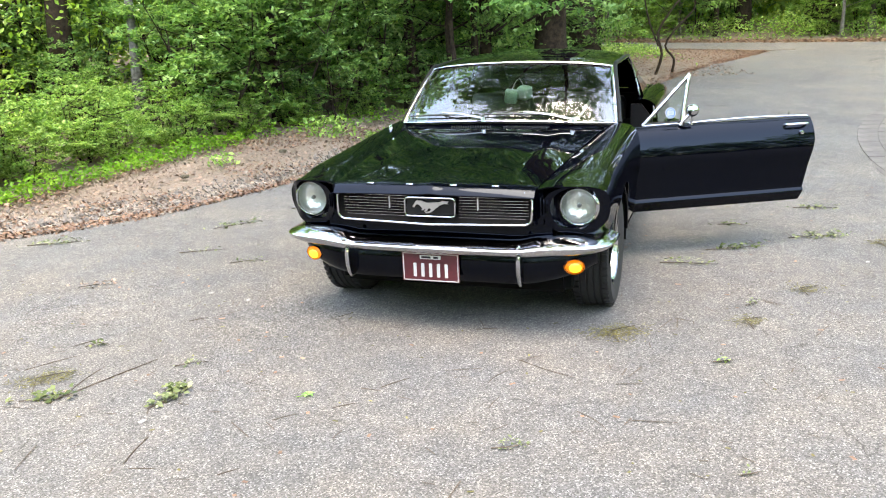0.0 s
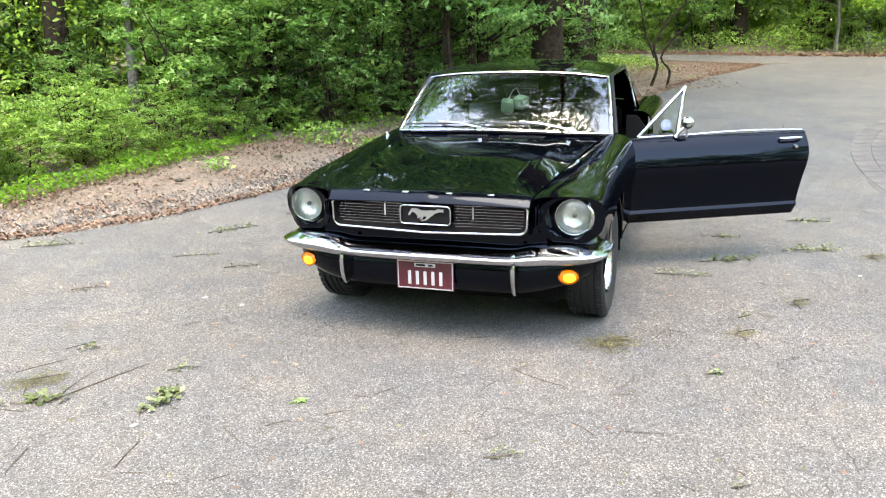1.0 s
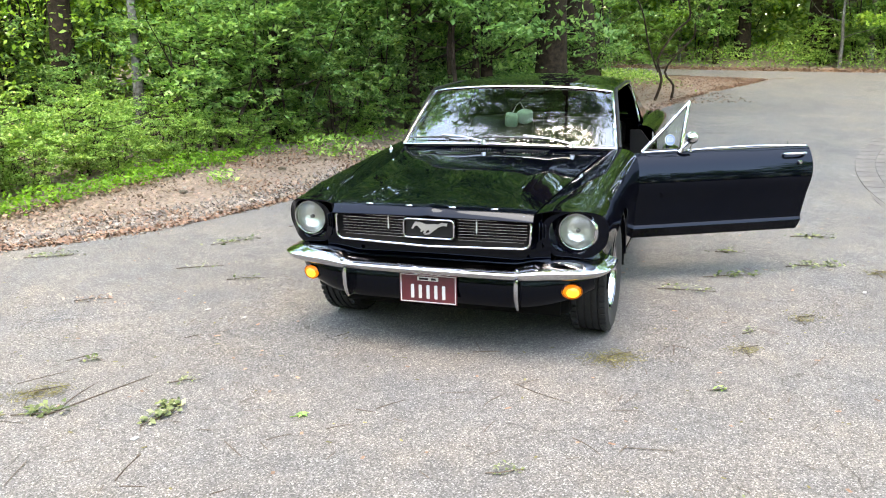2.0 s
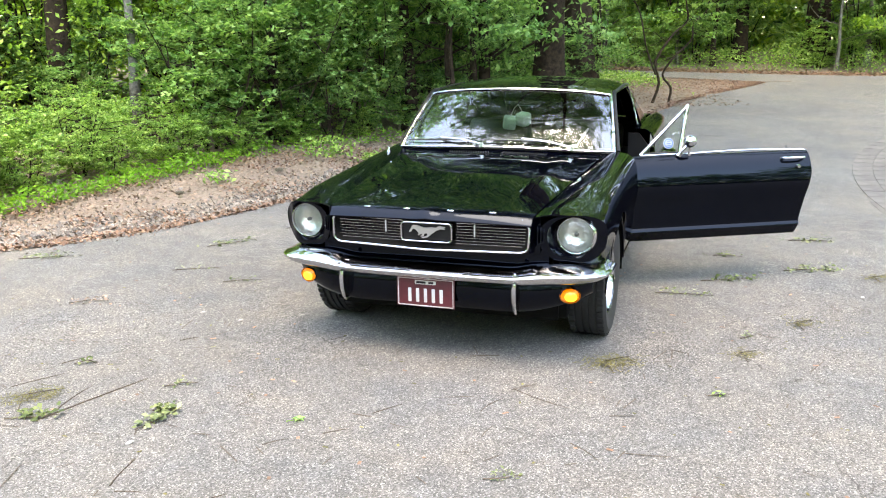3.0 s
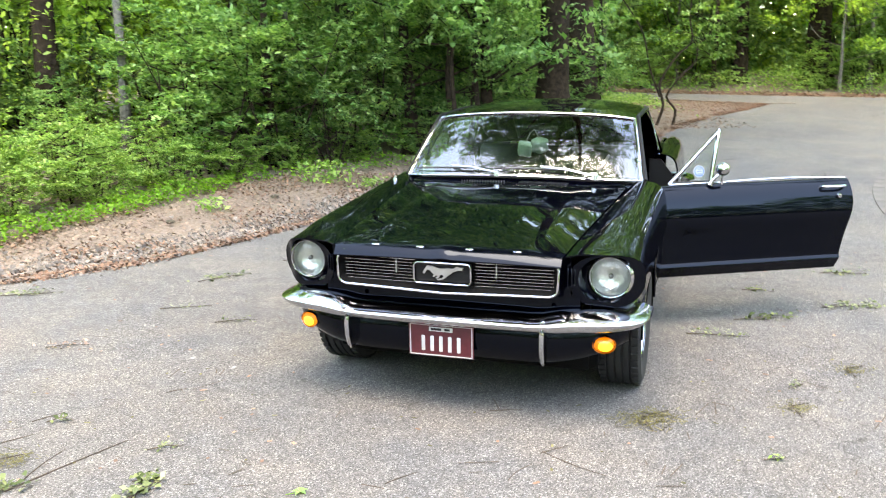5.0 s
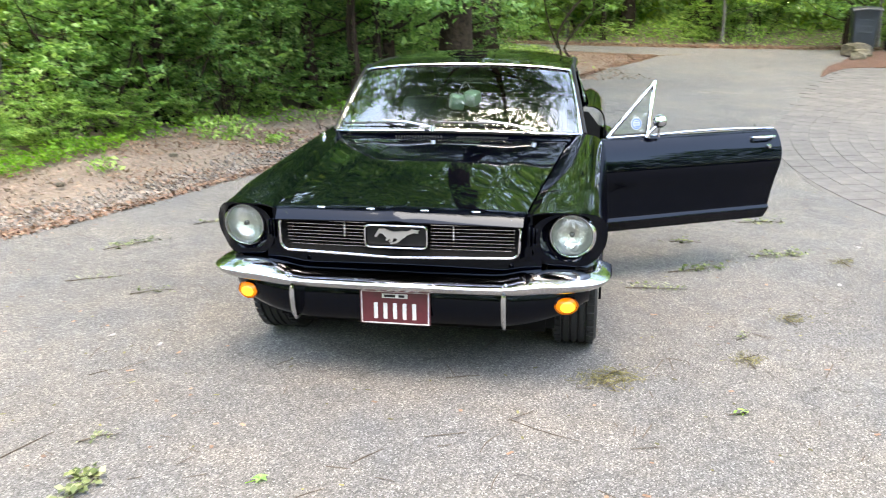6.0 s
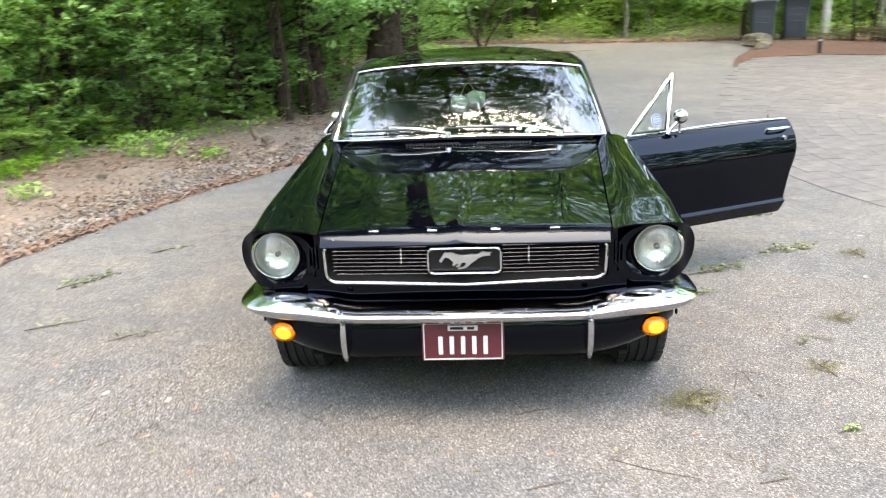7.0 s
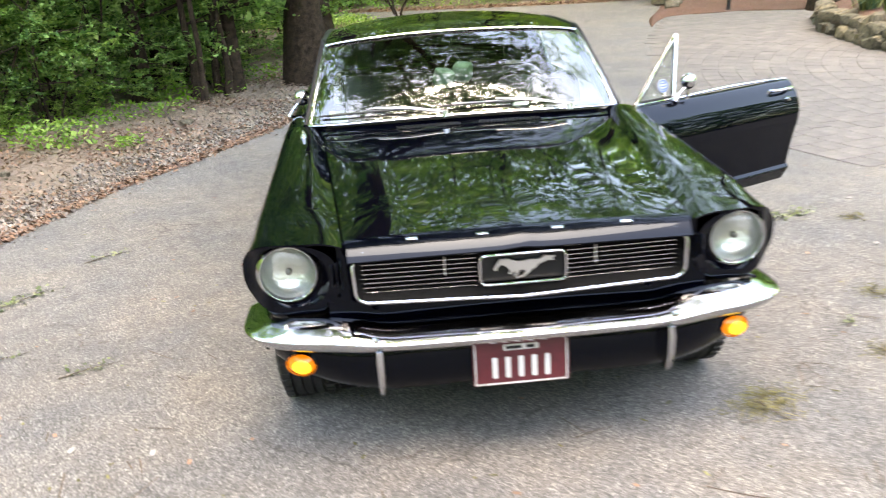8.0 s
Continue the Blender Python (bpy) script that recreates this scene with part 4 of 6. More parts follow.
    # painted panels round the lamps
    for s in SIDES:
        bm = bmesh.new()
        cx, cz = 0.72, 0.682
        rows = []
        n = 44
        outline = []
        for k in range(n):
            a = 2 * math.pi * k / n
            dx, dz = math.cos(a), math.sin(a)
            t = bucket(dx, dz) - 0.001
            outline.append((cx + dx * t, cz + dz * t))
        for f, yy in ((0.0, 0.105), (0.1, 0.1), (0.25, 0.075), (0.45, None), (1.0, None)):
            row = []
            for k, (ox, oz) in enumerate(outline):
                a = 2 * math.pi * k / n
                ix, iz = cx + 0.1 * math.cos(a), cz + 0.1 * math.sin(a)
                x, z = lerp(ix, ox, f), lerp(iz, oz, f)
                y = along(NOSE, x) + max(0, 0.8 - z) * 0.12 - 0.002 if yy is None else max(yy, along(NOSE, x) + max(0, 0.8 - z) * 0.12)
                row.append((s * x, y, z))
            rows.append(row)
        sheet(bm, rows, True)
        part("headlight_surround", bm, PAINT, car)
        bm = bmesh.new()
        slab(bm, [[(s * x, y, z) for z in (0.6, 0.66, 0.72, 0.785)] for x, y in ((0.512, 0.012), (0.53, 0.045), (0.56, 0.04))], (0, 0.02, 0))
        for k in range(3):
            box(bm, (s * (0.55 + 0.014 * k), 0.03 + 0.005 * k, 0.69), (0.006, 0.03, 0.09 - 0.01 * k), 0.002)
        part("gill_panel", bm, PAINT, car)
        build_headlight(car, s)
    bm = bmesh.new()
    rows = [[(x, 0.055 + max(0, abs(x) - 0.6) ** 2 * 1.6, z) for x in np.linspace(-0.6, 0.6, 31)] for z in (0.61, 0.58, 0.52, 0.46)]
    slab(bm, rows, (0, 0.02, 0))
    part("front_panel", bm, PAINT, car)
    # bumper
    half = curve_through([(0, -0.085, 0), (0.2, -0.083, 0), (0.42, -0.074, 0), (0.58, -0.06, 0), (0.71, -0.034, 0), (0.81, 0.015, 0), (0.868, 0.085, 0), (0.892, 0.18, 0), (0.894, 0.33, 0)], 34)
    plan = [Vector((-p.x, p.y, 0)) for p in half[:0:-1]] + half
    rows = []
    for i, p in enumerate(plan):
        d = (plan[min(i + 1, len(plan) - 1)] - plan[max(i - 1, 0)]).normalized()
        out = Vector((d.y, -d.x, 0))
        ax = abs(p.x)
        top, low = along([(0, 0.528), (0.44, 0.526), (0.52, 0.543), (0.6, 0.552), (0.74, 0.55), (0.85, 0.538), (0.89, 0.528)], ax), along([(0, 0.452), (0.5, 0.452), (0.62, 0.462), (0.87, 0.466)], ax)
        hgt = top - low
        row = []
        for o, f in ((-0.095, 0.88), (-0.094, 0.98), (-0.088, 1.0), (-0.055, 0.83), (-0.025, 0.65), (-0.008, 0.53), (-0.001, 0.46), (0.0, 0.42), (-0.002, 0.36), (-0.009, 0.22), (-0.021, 0.06), (-0.03, 0.0), (-0.042, -0.02), (-0.055, 0.02)):
            q = p + out * o
            row.append((q.x, q.y, low + hgt * f))
        rows.append(row)
    bm = bmesh.new()
    vs = sheet(bm, rows, True)
    bm.faces.new(vs[0][::-1])
    bm.faces.new(vs[-1])
    bumper = part("front_bumper", bm, CHROME, car, "chrome front bumper curving round the corners", angle=50)
    for s in SIDES:
        bm = bmesh.new()
        m = pose(s * 0.46, -0.082, 0.512, 90, 0, 0)
        lathe(bm, [(0.0, 0.012), (0.007, 0.01), (0.012, 0.0)], 14, m)
        part("bumper_bolt", bm, CHROME, bumper)
        bm = bmesh.new()
        rows = []
        for z, y, w, dp in ((0.462, -0.066, 0.009, 0.1), (0.43, -0.075, 0.010, 0.1), (0.37, -0.07, 0.010, 0.095), (0.32, -0.05, 0.009, 0.07), (0.298, -0.03, 0.006, 0.045)):
            rows.append([(s * 0.455 + a, y + b, z) for a, b in ((-w, 0.004), (0, -0.004), (w, 0.004), (w, dp), (-w, dp))])
        vs = sheet(bm, rows, True)
        bm.faces.new(vs[0]), bm.faces.new(vs[-1])
        part("bumper_guard", bm, CHROME, car, "slim upright chrome bumper guard")
    # valance
    bm = bmesh.new()
    rows = []
    for z, dy in ((0.47, 0.02), (0.44, 0.0), (0.38, -0.005), (0.32, 0.008), (0.29, 0.03), (0.283, 0.06)):
        rows.append([(x, 0.0 + dy + max(0, abs(x) - 0.45) ** 2 * 1.1 + max(0, abs(x) - 0.72) ** 2 * 4, lerp(z, 0.47, min(1, max(0, abs(x) - 0.38) / 0.42) ** 1.7 * 0.45)) for x in np.linspace(-0.8, 0.8, 37)])
    slab(bm, rows, (0, 0.012, 0))
    part("valance", bm, PAINT, car, "black painted valance under the bumper")
    for s in SIDES:
        m = Matrix.Translation((s * 0.708, 0.052, 0.39)) @ pose(0, 0, 0, 90, 0, 12 * s) @ Matrix.Diagonal((1.25, 0.95, 1, 1))
        bm = bmesh.new()
        lathe(bm, [(0.034, -0.03), (0.037, -0.006), (0.041, 0.0), (0.041, -0.03)], 28, m)
        lamp = part("parking_lamp", bm, CHROME, car, "small round amber parking lamp, lit")
        bm = bmesh.new()
        lathe(bm, [(0.0005, 0.012), (0.012, 0.011), (0.024, 0.006), (0.036, -0.006)], 28, m)
        part("lens", bm, AMBER, lamp, "glowing amber lens")
        bm = bmesh.new()
        lathe(bm, [(0.0, 0.0145), (0.016, 0.013), (0.025, 0.0085)], 16, m @ pose(0.003, -0.004, 0))
        part("glow", bm, AMBER_CORE, lamp)
    # plate, its characters as plain bars
    bm = bmesh.new()
    m = pose(-0.014, -0.02, 0.369, 4, 0, 0)
    box(bm, (-0.014, -0.018, 0.369), (0.308, 0.003, 0.153), 0.0012)
    plate = part("number_plate", bm, PLATE_RED, car, "maroon metal number plate with pale bars")
    bm = bmesh.new()
    for x, z, w, h in ((0, 0.071, 0.296, 0.0045), (0, -0.071, 0.296, 0.0045), (0.146, 0, 0.0045, 0.142), (-0.146, 0, 0.0045, 0.142)):
        box(bm, (-0.014 + x, -0.0205, 0.369 + z), (w, 0.003, h), 0.0008)
    part("plate_rim", bm, PLATE_WHITE, plate)
    for k in range(5):
        bm = bmesh.new()
        box(bm, (-0.014 + (k - 2) * 0.042, -0.0205, 0.353), (0.017, 0.003, 0.072), 0.002)
        part("plate_bar", bm, PLATE_WHITE, plate)
    bm = bmesh.new()
    box(bm, (-0.014, -0.0205, 0.4215), (0.112, 0.003, 0.02), 0.001)
    tab = part("plate_tab", bm, PLATE_WHITE, plate, "small pale tab with dark bars")
    for x, w in ((-0.022, 0.05), (0.03, 0.026)):
        bm = bmesh.new()
        box(bm, (-0.014 + x, -0.0222, 0.4215), (w, 0.001, 0.011))
        part("tab_bar", bm, SATIN_BLACK, tab)
    bm = bmesh.new()
    box(bm, (-0.014, -0.004, 0.372), (0.26, 0.024, 0.12), 0.004)
    part("plate_bracket", bm, SATIN_BLACK, car)


def build_shell(car):
    # hood
    rear = lambda u: 1.235 + 0.16 * u * u
    bm = bmesh.new()
    rows = []
    us = np.linspace(-1, 1, 41)
    for k, (dy, dz) in enumerate(((0.03, -0.05), (0.0, -0.05), (-0.016, -0.048), (-0.0225, -0.0455), (-0.0225, -0.0425), (-0.013, -0.029), (0.002, -0.011))):
        rows.append([(u * 0.527, -0.012 * (1 - u * u) + dy, hood_z(u * 0.527, 0) + dz) for u in us])
    for j in range(29):
        v = j / 28
        row = []
        for u in us:
            y = lerp(0.018 - 0.012 * (1 - u * u), rear(u), v)
            x = u * (flow(HOOD_W, y) - 0.003)
            row.append((x, y, hood_z(x, y)))
        rows.append(row)
    slab(bm, rows, (0, 0.012, -0.005))
    part("hood", bm, PAINT, car, "long glossy black hood", angle=35)
    for k in range(4):
        bm = bmesh.new()
        x = (-0.33, -0.115, 0.115, 0.33)[k]
        box(bm, (x, 0.008 + 0.012 * (x / 0.53) ** 2, 0.7935), (0.036, 0.014, 0.006), 0.002, pose(0, 0, 0, 14, 0, 0))
        part("hood_badge", bm, CHROME, car, "small chrome badge block on the hood lip")
    # cowl with its slots
    bm = bmesh.new()
    rows = []
    for v, dz in ((0.0, -0.006), (0.08, -0.018), (0.5, -0.016), (0.85, -0.014), (1.0, -0.012)):
        row = []
        for u in np.linspace(-1, 1, 31):
            ya, yb = rear(u) + 0.006, 1.375 + 0.08 * u * u + 0.07 * u ** 6
            xa = u * lerp(0.652, 0.73, v)
            row.append((xa, lerp(ya, yb, v), lerp(hood_z(u * 0.65, rear(u)), 0.925 - 0.03 * u * u, v) + dz))
        rows.append(row)
    slab(bm, rows, (0, 0, -0.01))
    part("cowl", bm, PAINT, car, "black cowl panel below the windscreen")
    bm = bmesh.new()
    for s in SIDES:
        for k in range(17):
            x = s * (0.05 + k * 0.0165)
            u = x / 0.69
            box(bm, (x, lerp(rear(u), 1.375 + 0.08 * u * u, 0.55), lerp(hood_z(x, rear(u)), 0.925 - 0.03 * u * u, 0.55) - 0.013), (0.007, 0.05, 0.006), 0, pose(0, 0, 0, 0, 0, -s * 14))
    tagged(part("cowl_vent", bm, DARK_STEEL, car, "row of fine louvres below the windscreen"), kind="stuff")
    # wings, doors, quarters
    for s in SIDES:
        bm = bmesh.new()
        slab(bm, wing_rows(0.0, 1.52, s, 0.68, 0.47), (-s * 0.004, 0, -0.006))
        part("front_fender", bm, PAINT, car, "glossy black front fender", angle=35)
        bm = bmesh.new()
        slab(bm, wing_rows(2.81, 4.6, s, 3.423, 0.24), (-s * 0.01, 0, -0.004))
        part("rear_quarter", bm, PAINT, car)
        for c in (0.68, 3.423):
            bm = bmesh.new()
            pts = [(s * 0.846, c + 0.372 * math.sin(a), 0.315 + 0.362 * math.cos(a)) for a in np.linspace(-1.5, 1.5, 25)]
            tube(bm, pts, 0.006, 6)
            part("arch_lip", bm, PAINT, car)
            bm = bmesh.new()
            sheet(bm, [[(s * x, c + 0.38 * math.sin(a), 0.315 + 0.37 * math.cos(a)) for x in (0.5, 0.84)] for a in np.linspace(-1.2, 1.7, 17)])
            sheet(bm, [[(s * 0.5, c + 0.38 * math.sin(a), 0.315 + 0.37 * math.cos(a)), (s * 0.5, c + 0.38 * math.sin(a), 0.25)] for a in np.linspace(-1.2, 1.7, 17)])
            part("wheel_well", bm, VOID, car)
        bm = bmesh.new()
        slab(bm, [[(s * x, y, z) for x, z in ((0.83, 0.315), (0.822, 0.27), (0.79, 0.205), (0.7, 0.2))] for y in (1.06, 1.53, 2.0, 2.8, 3.04)], (-s * 0.01, 0, 0.01))
        part("rocker_panel", bm, PAINT, car)
        bm = bmesh.new()
        slab(bm, [[(s * x, y, z) for z in (0.28, 0.5, 0.7, t)] for x, y, t in ((0.64, 1.56, 0.86), (0.74, 1.545, 0.86), (0.825, 1.53, 0.76))], (0, 0.02, 0))
        part("door_jamb", bm, SATIN_BLACK, car)
        bm = bmesh.new()
        slab(bm, [[(s * x, y, z) for z in (0.28, 0.5, 0.7, t)] for x, y, t in ((0.66, 2.815, 0.87), (0.74, 2.815, 0.87), (0.825, 2.815, 0.76))], (0, 0.02, 0))
        part("door_jamb", bm, SATIN_BLACK, car)
        build_wheel(car, s * 0.734, 0.68)
        build_wheel(car, s * 0.722, 3.423)
    # closed right-hand door
    bm = bmesh.new()
    slab(bm, wing_rows(1.527, 2.804, -1, 9, 0.315)[::3] + [wing_rows(1.527, 2.804, -1, 9, 0.315)[-1]], (0.03, 0, 0))
    part("door", bm, PAINT, car, "closed glossy black door")
    # roof and rear
    bm = bmesh.new()
    rows = []
    for u in np.linspace(-1, 1, 25):
        key = [(0.638 * u, 1.866 + 0.045 * u * u + 0.04 * u ** 6, 1.27 - 0.03 * u * u - 0.012 * u ** 6), (0.64 * u, 2.1 + 0.05 * u * u, 1.299 - 0.04 * u * u - 0.018 * u ** 6), (0.632 * u, 2.6, 1.312 - 0.045 * u * u - 0.02 * u ** 6), (0.612 * u, 3.0, 1.29 - 0.05 * u * u - 0.014 * u ** 6), (0.6 * u, 3.28, 1.232 - 0.045 * u * u)]
        rows.append(curve_through(key, 22))
    slab(bm, rows, (0, 0, -0.02))
    part("roof", bm, PAINT, car, "glossy black roof")
    bm = bmesh.new()
    slab(bm, [curve_through([(0.6 * u, 3.29, 1.222 - 0.045 * u * u), (0.635 * u, 3.52, 1.09 - 0.03 * u * u), (0.66 * u, 3.76, 0.915)], 8) for u in np.linspace(-0.8, 0.8, 13)], (0, 0, -0.006))
    part("rear_window", bm, GLASS, car, "clear sloping rear window")
    for s in SIDES:
        bm = bmesh.new()
        slab(bm, [curve_through([(s * 0.482, 3.29, 1.195), (s * 0.51, 3.52, 1.068), (s * 0.53, 3.76, 0.91)], 7), curve_through([(s * 0.6, 3.28, 1.182), (s * 0.645, 3.5, 1.05), (s * 0.7, 3.78, 0.9)], 7), curve_through([(s * 0.605, 3.02, 1.2), (s * 0.68, 3.06, 1.05), (s * 0.74, 3.02, 0.9)], 7)], (0, 0, -0.008))
        part("roof_pillar", bm, PAINT, car)
        bm = bmesh.new()
        tube(bm, curve_through([(s * 0.738, 1.55, 0.895), (s * 0.692, 1.75, 1.065), (s * 0.648, 1.96, 1.222), (s * 0.644, 2.12, 1.236), (s * 0.638, 2.6, 1.246), (s * 0.616, 3.0, 1.225)], 26), 0.013, 8)
        part("drip_rail", bm, SATIN_BLACK, car)
        bm = bmesh.new()
        tube(bm, curve_through([(s * 0.652, 2.02, 1.228), (s * 0.65, 2.6, 1.24), (s * 0.628, 2.93, 1.212), (s * 0.66, 3.0, 1.1), (s * 0.71, 2.98, 0.92)], 26), 0.007, 6)
        part("side_window_trim", bm, CHROME, car, "thin chrome trim round the side opening")
        bm = bmesh.new()
        slab(bm, [[(s * 0.742, 1.575, 0.89), (s * 0.688, 1.575, 0.89)], [(s * 0.694, 1.785, 1.07), (s * 0.64, 1.795, 1.07)], [(s * 0.65, 1.99, 1.218), (s * 0.595, 2.0, 1.224)]], (0, 0.02, 0))
        part("windscreen_pillar", bm, PAINT, car)
    bm = bmesh.new()
    slab(bm, [[(x, y, z - 0.02 * (x / 0.68) ** 2) for x in np.linspace(-0.675, 0.675, 13)] for y, z in ((3.77, 0.915), (4.2, 0.91), (4.55, 0.885), (4.6, 0.86), (4.6, 0.6), (4.56, 0.3))], (0, 0, -0.012))
    part("trunk_lid", bm, PAINT, car)
    bm = bmesh.new()
    tube(bm, curve_through([(-0.86, 4.3, 0.5), (-0.83, 4.6, 0.5), (0, 4.68, 0.5), (0.83, 4.6, 0.5), (0.86, 4.3, 0.5)], 40), 0.04, 8)
    part("rear_bumper", bm, CHROME, car)
    # underbody; its front boxes also stand in for shade and block light
    bm = bmesh.new()
    box(bm, (0, 0.9, 0.34), (1.22, 1.24, 0.32))
    box(bm, (0, 2.4, 0.24), (1.3, 4.2, 0.1))
    box(bm, (0, 0.17, 0.42), (1.16, 0.22, 0.16))
    part("underbody", bm, VOID, car)
    # windscreen, trim
    low = lambda u: Vector((0.716 * u, 1.38 + 0.08 * u * u + 0.07 * u ** 6, 0.925 - 0.03 * u * u))
    high = lambda u: Vector((0.626 * u, 1.86 + 0.045 * u * u + 0.04 * u ** 6, 1.262 - 0.03 * u * u - 0.012 * u ** 6))
    bm = bmesh.new()
    rows = []
    for j in range(13):
        v = j / 12
        rows.append([low(u).lerp(high(u), v) + Vector((0, -0.018, 0.018)) * (4 * v * (1 - v)) for u in np.linspace(-0.985, 0.985, 49)])
    sheet(bm, rows)
    glass = part("windscreen", bm, GLASS, car, "clear curved windscreen mirroring trees and sky")
    bm = bmesh.new()
    for rim, off in (([low(u) for u in np.linspace(-1, 1, 29)], (0, -0.006, 0.004)), ([high(u) for u in np.linspace(-1, 1, 29)], (0, -0.006, 0.002))):
        tube(bm, [p + Vector(off) for p in rim], 0.0125, 8, True, 0.6)
    for u in (-1, 1):
        tube(bm, [low(u).lerp(high(u), v) + Vector((0, -0.012, 0.012)) * (4 * v * (1 - v)) for v in np.linspace(0, 1, 9)], 0.0125, 8)
    part("windscreen_trim", bm, CHROME, car, "bright chrome windscreen surround")
    bm = bmesh.new()
    p = low(-0.82).lerp(high(-0.82), 0.09)
    box(bm, p + Vector((0, 0.012, 0.0)), (0.075, 0.002, 0.06), 0, pose(0, 0, 0, -36, 0, 12))
    part("windscreen_sticker", bm, STICKER_GREEN, car, "small pale green sticker inside the windscreen")
    # wipers
    for s, base, tip in ((1, 0.46, -0.12), (-1, -0.1, -0.66)):
        wiper = None
        bm = bmesh.new()
        ub, ut = base / 0.7, tip / 0.7
        pb = low(ub) + Vector((0, -0.045, 0.005))
        pm = low(lerp(ub, ut, 0.55)).lerp(high(lerp(ub, ut, 0.55)), 0.10) + Vector((0, -0.012, 0.024))
        lathe(bm, [(0.0, 0.03), (0.012, 0.028), (0.016, 0.0)], 12, Matrix.Translation(pb))
        tube(bm, [pb + Vector((0, 0, 0.022)), pb.lerp(pm, 0.5) + Vector((0, 0, 0.02)), pm], 0.0055, 6)
        wiper = part("wiper", bm, STEEL, car, "bright metal windscreen wiper")
        bm = bmesh.new()
        pts = [low(u).lerp(high(u), 0.075) + Vector((0, -0.016, 0.018)) for u in np.linspace(lerp(ub, ut, 0.18), ut, 9)]
        tube(bm, pts, 0.0045, 6)
        part("wiper_blade", bm, TRIM_RUBBER, wiper)
        bm = bmesh.new()
        tube(bm, [p + Vector((0, -0.002, 0.006)) for p in pts[1:-1]], 0.003, 5)
        part("blade_frame", bm, STEEL, wiper)
    bm = bmesh.new()
    z = along(CREST, 1.32)
    lathe(bm, [(0.016, 0.0), (0.014, 0.01), (0.009, 0.024), (0.008, 0.04), (0.0, 0.043)], 14, pose(-0.735, 1.32, z - 0.006))
    part("aerial_base", bm, CHROME, car, "short chrome aerial base")


def build_mirror(parent, s, at_, swing=0):
    bm = bmesh.new()
    m = Matrix.Translation(at_) @ pose(0, 0, 0, 0, 0, swing)
    tube(bm, [m @ Vector(p) for p in ((-0.034, 0.0, -0.082), (-0.022, -0.004, -0.055), (0.012, -0.004, -0.02), (0.035, 0.0, 0.0))], [0.017, 0.009, 0.008, 0.012], 8)
    tube(bm, [m @ Vector(p) for p in ((0.03, 0.006, -0.08), (0.034, 0.004, -0.04), (0.036, 0.0, 0.0))], [0.01, 0.006, 0.008], 8)
    foot = part("side_mirror", bm, CHROME, parent, "round chrome side mirror on a splayed bracket")
    bm = bmesh.new()
    mm = m @ pose(0.035, 0, 0.01, 90, 0, 0)
    lathe(bm, [(0.001, 0.034), (0.018, 0.031), (0.033, 0.019), (0.041, 0.0), (0.041, -0.007), (0.037, -0.009)], 24, mm)
    part("mirror_shell", bm, CHROME, foot)
    bm = bmesh.new()
    lathe(bm, [(0.0, -0.006), (0.038, -0.006)], 24, mm)
    part("mirror_glass", bm, SILVER, foot)


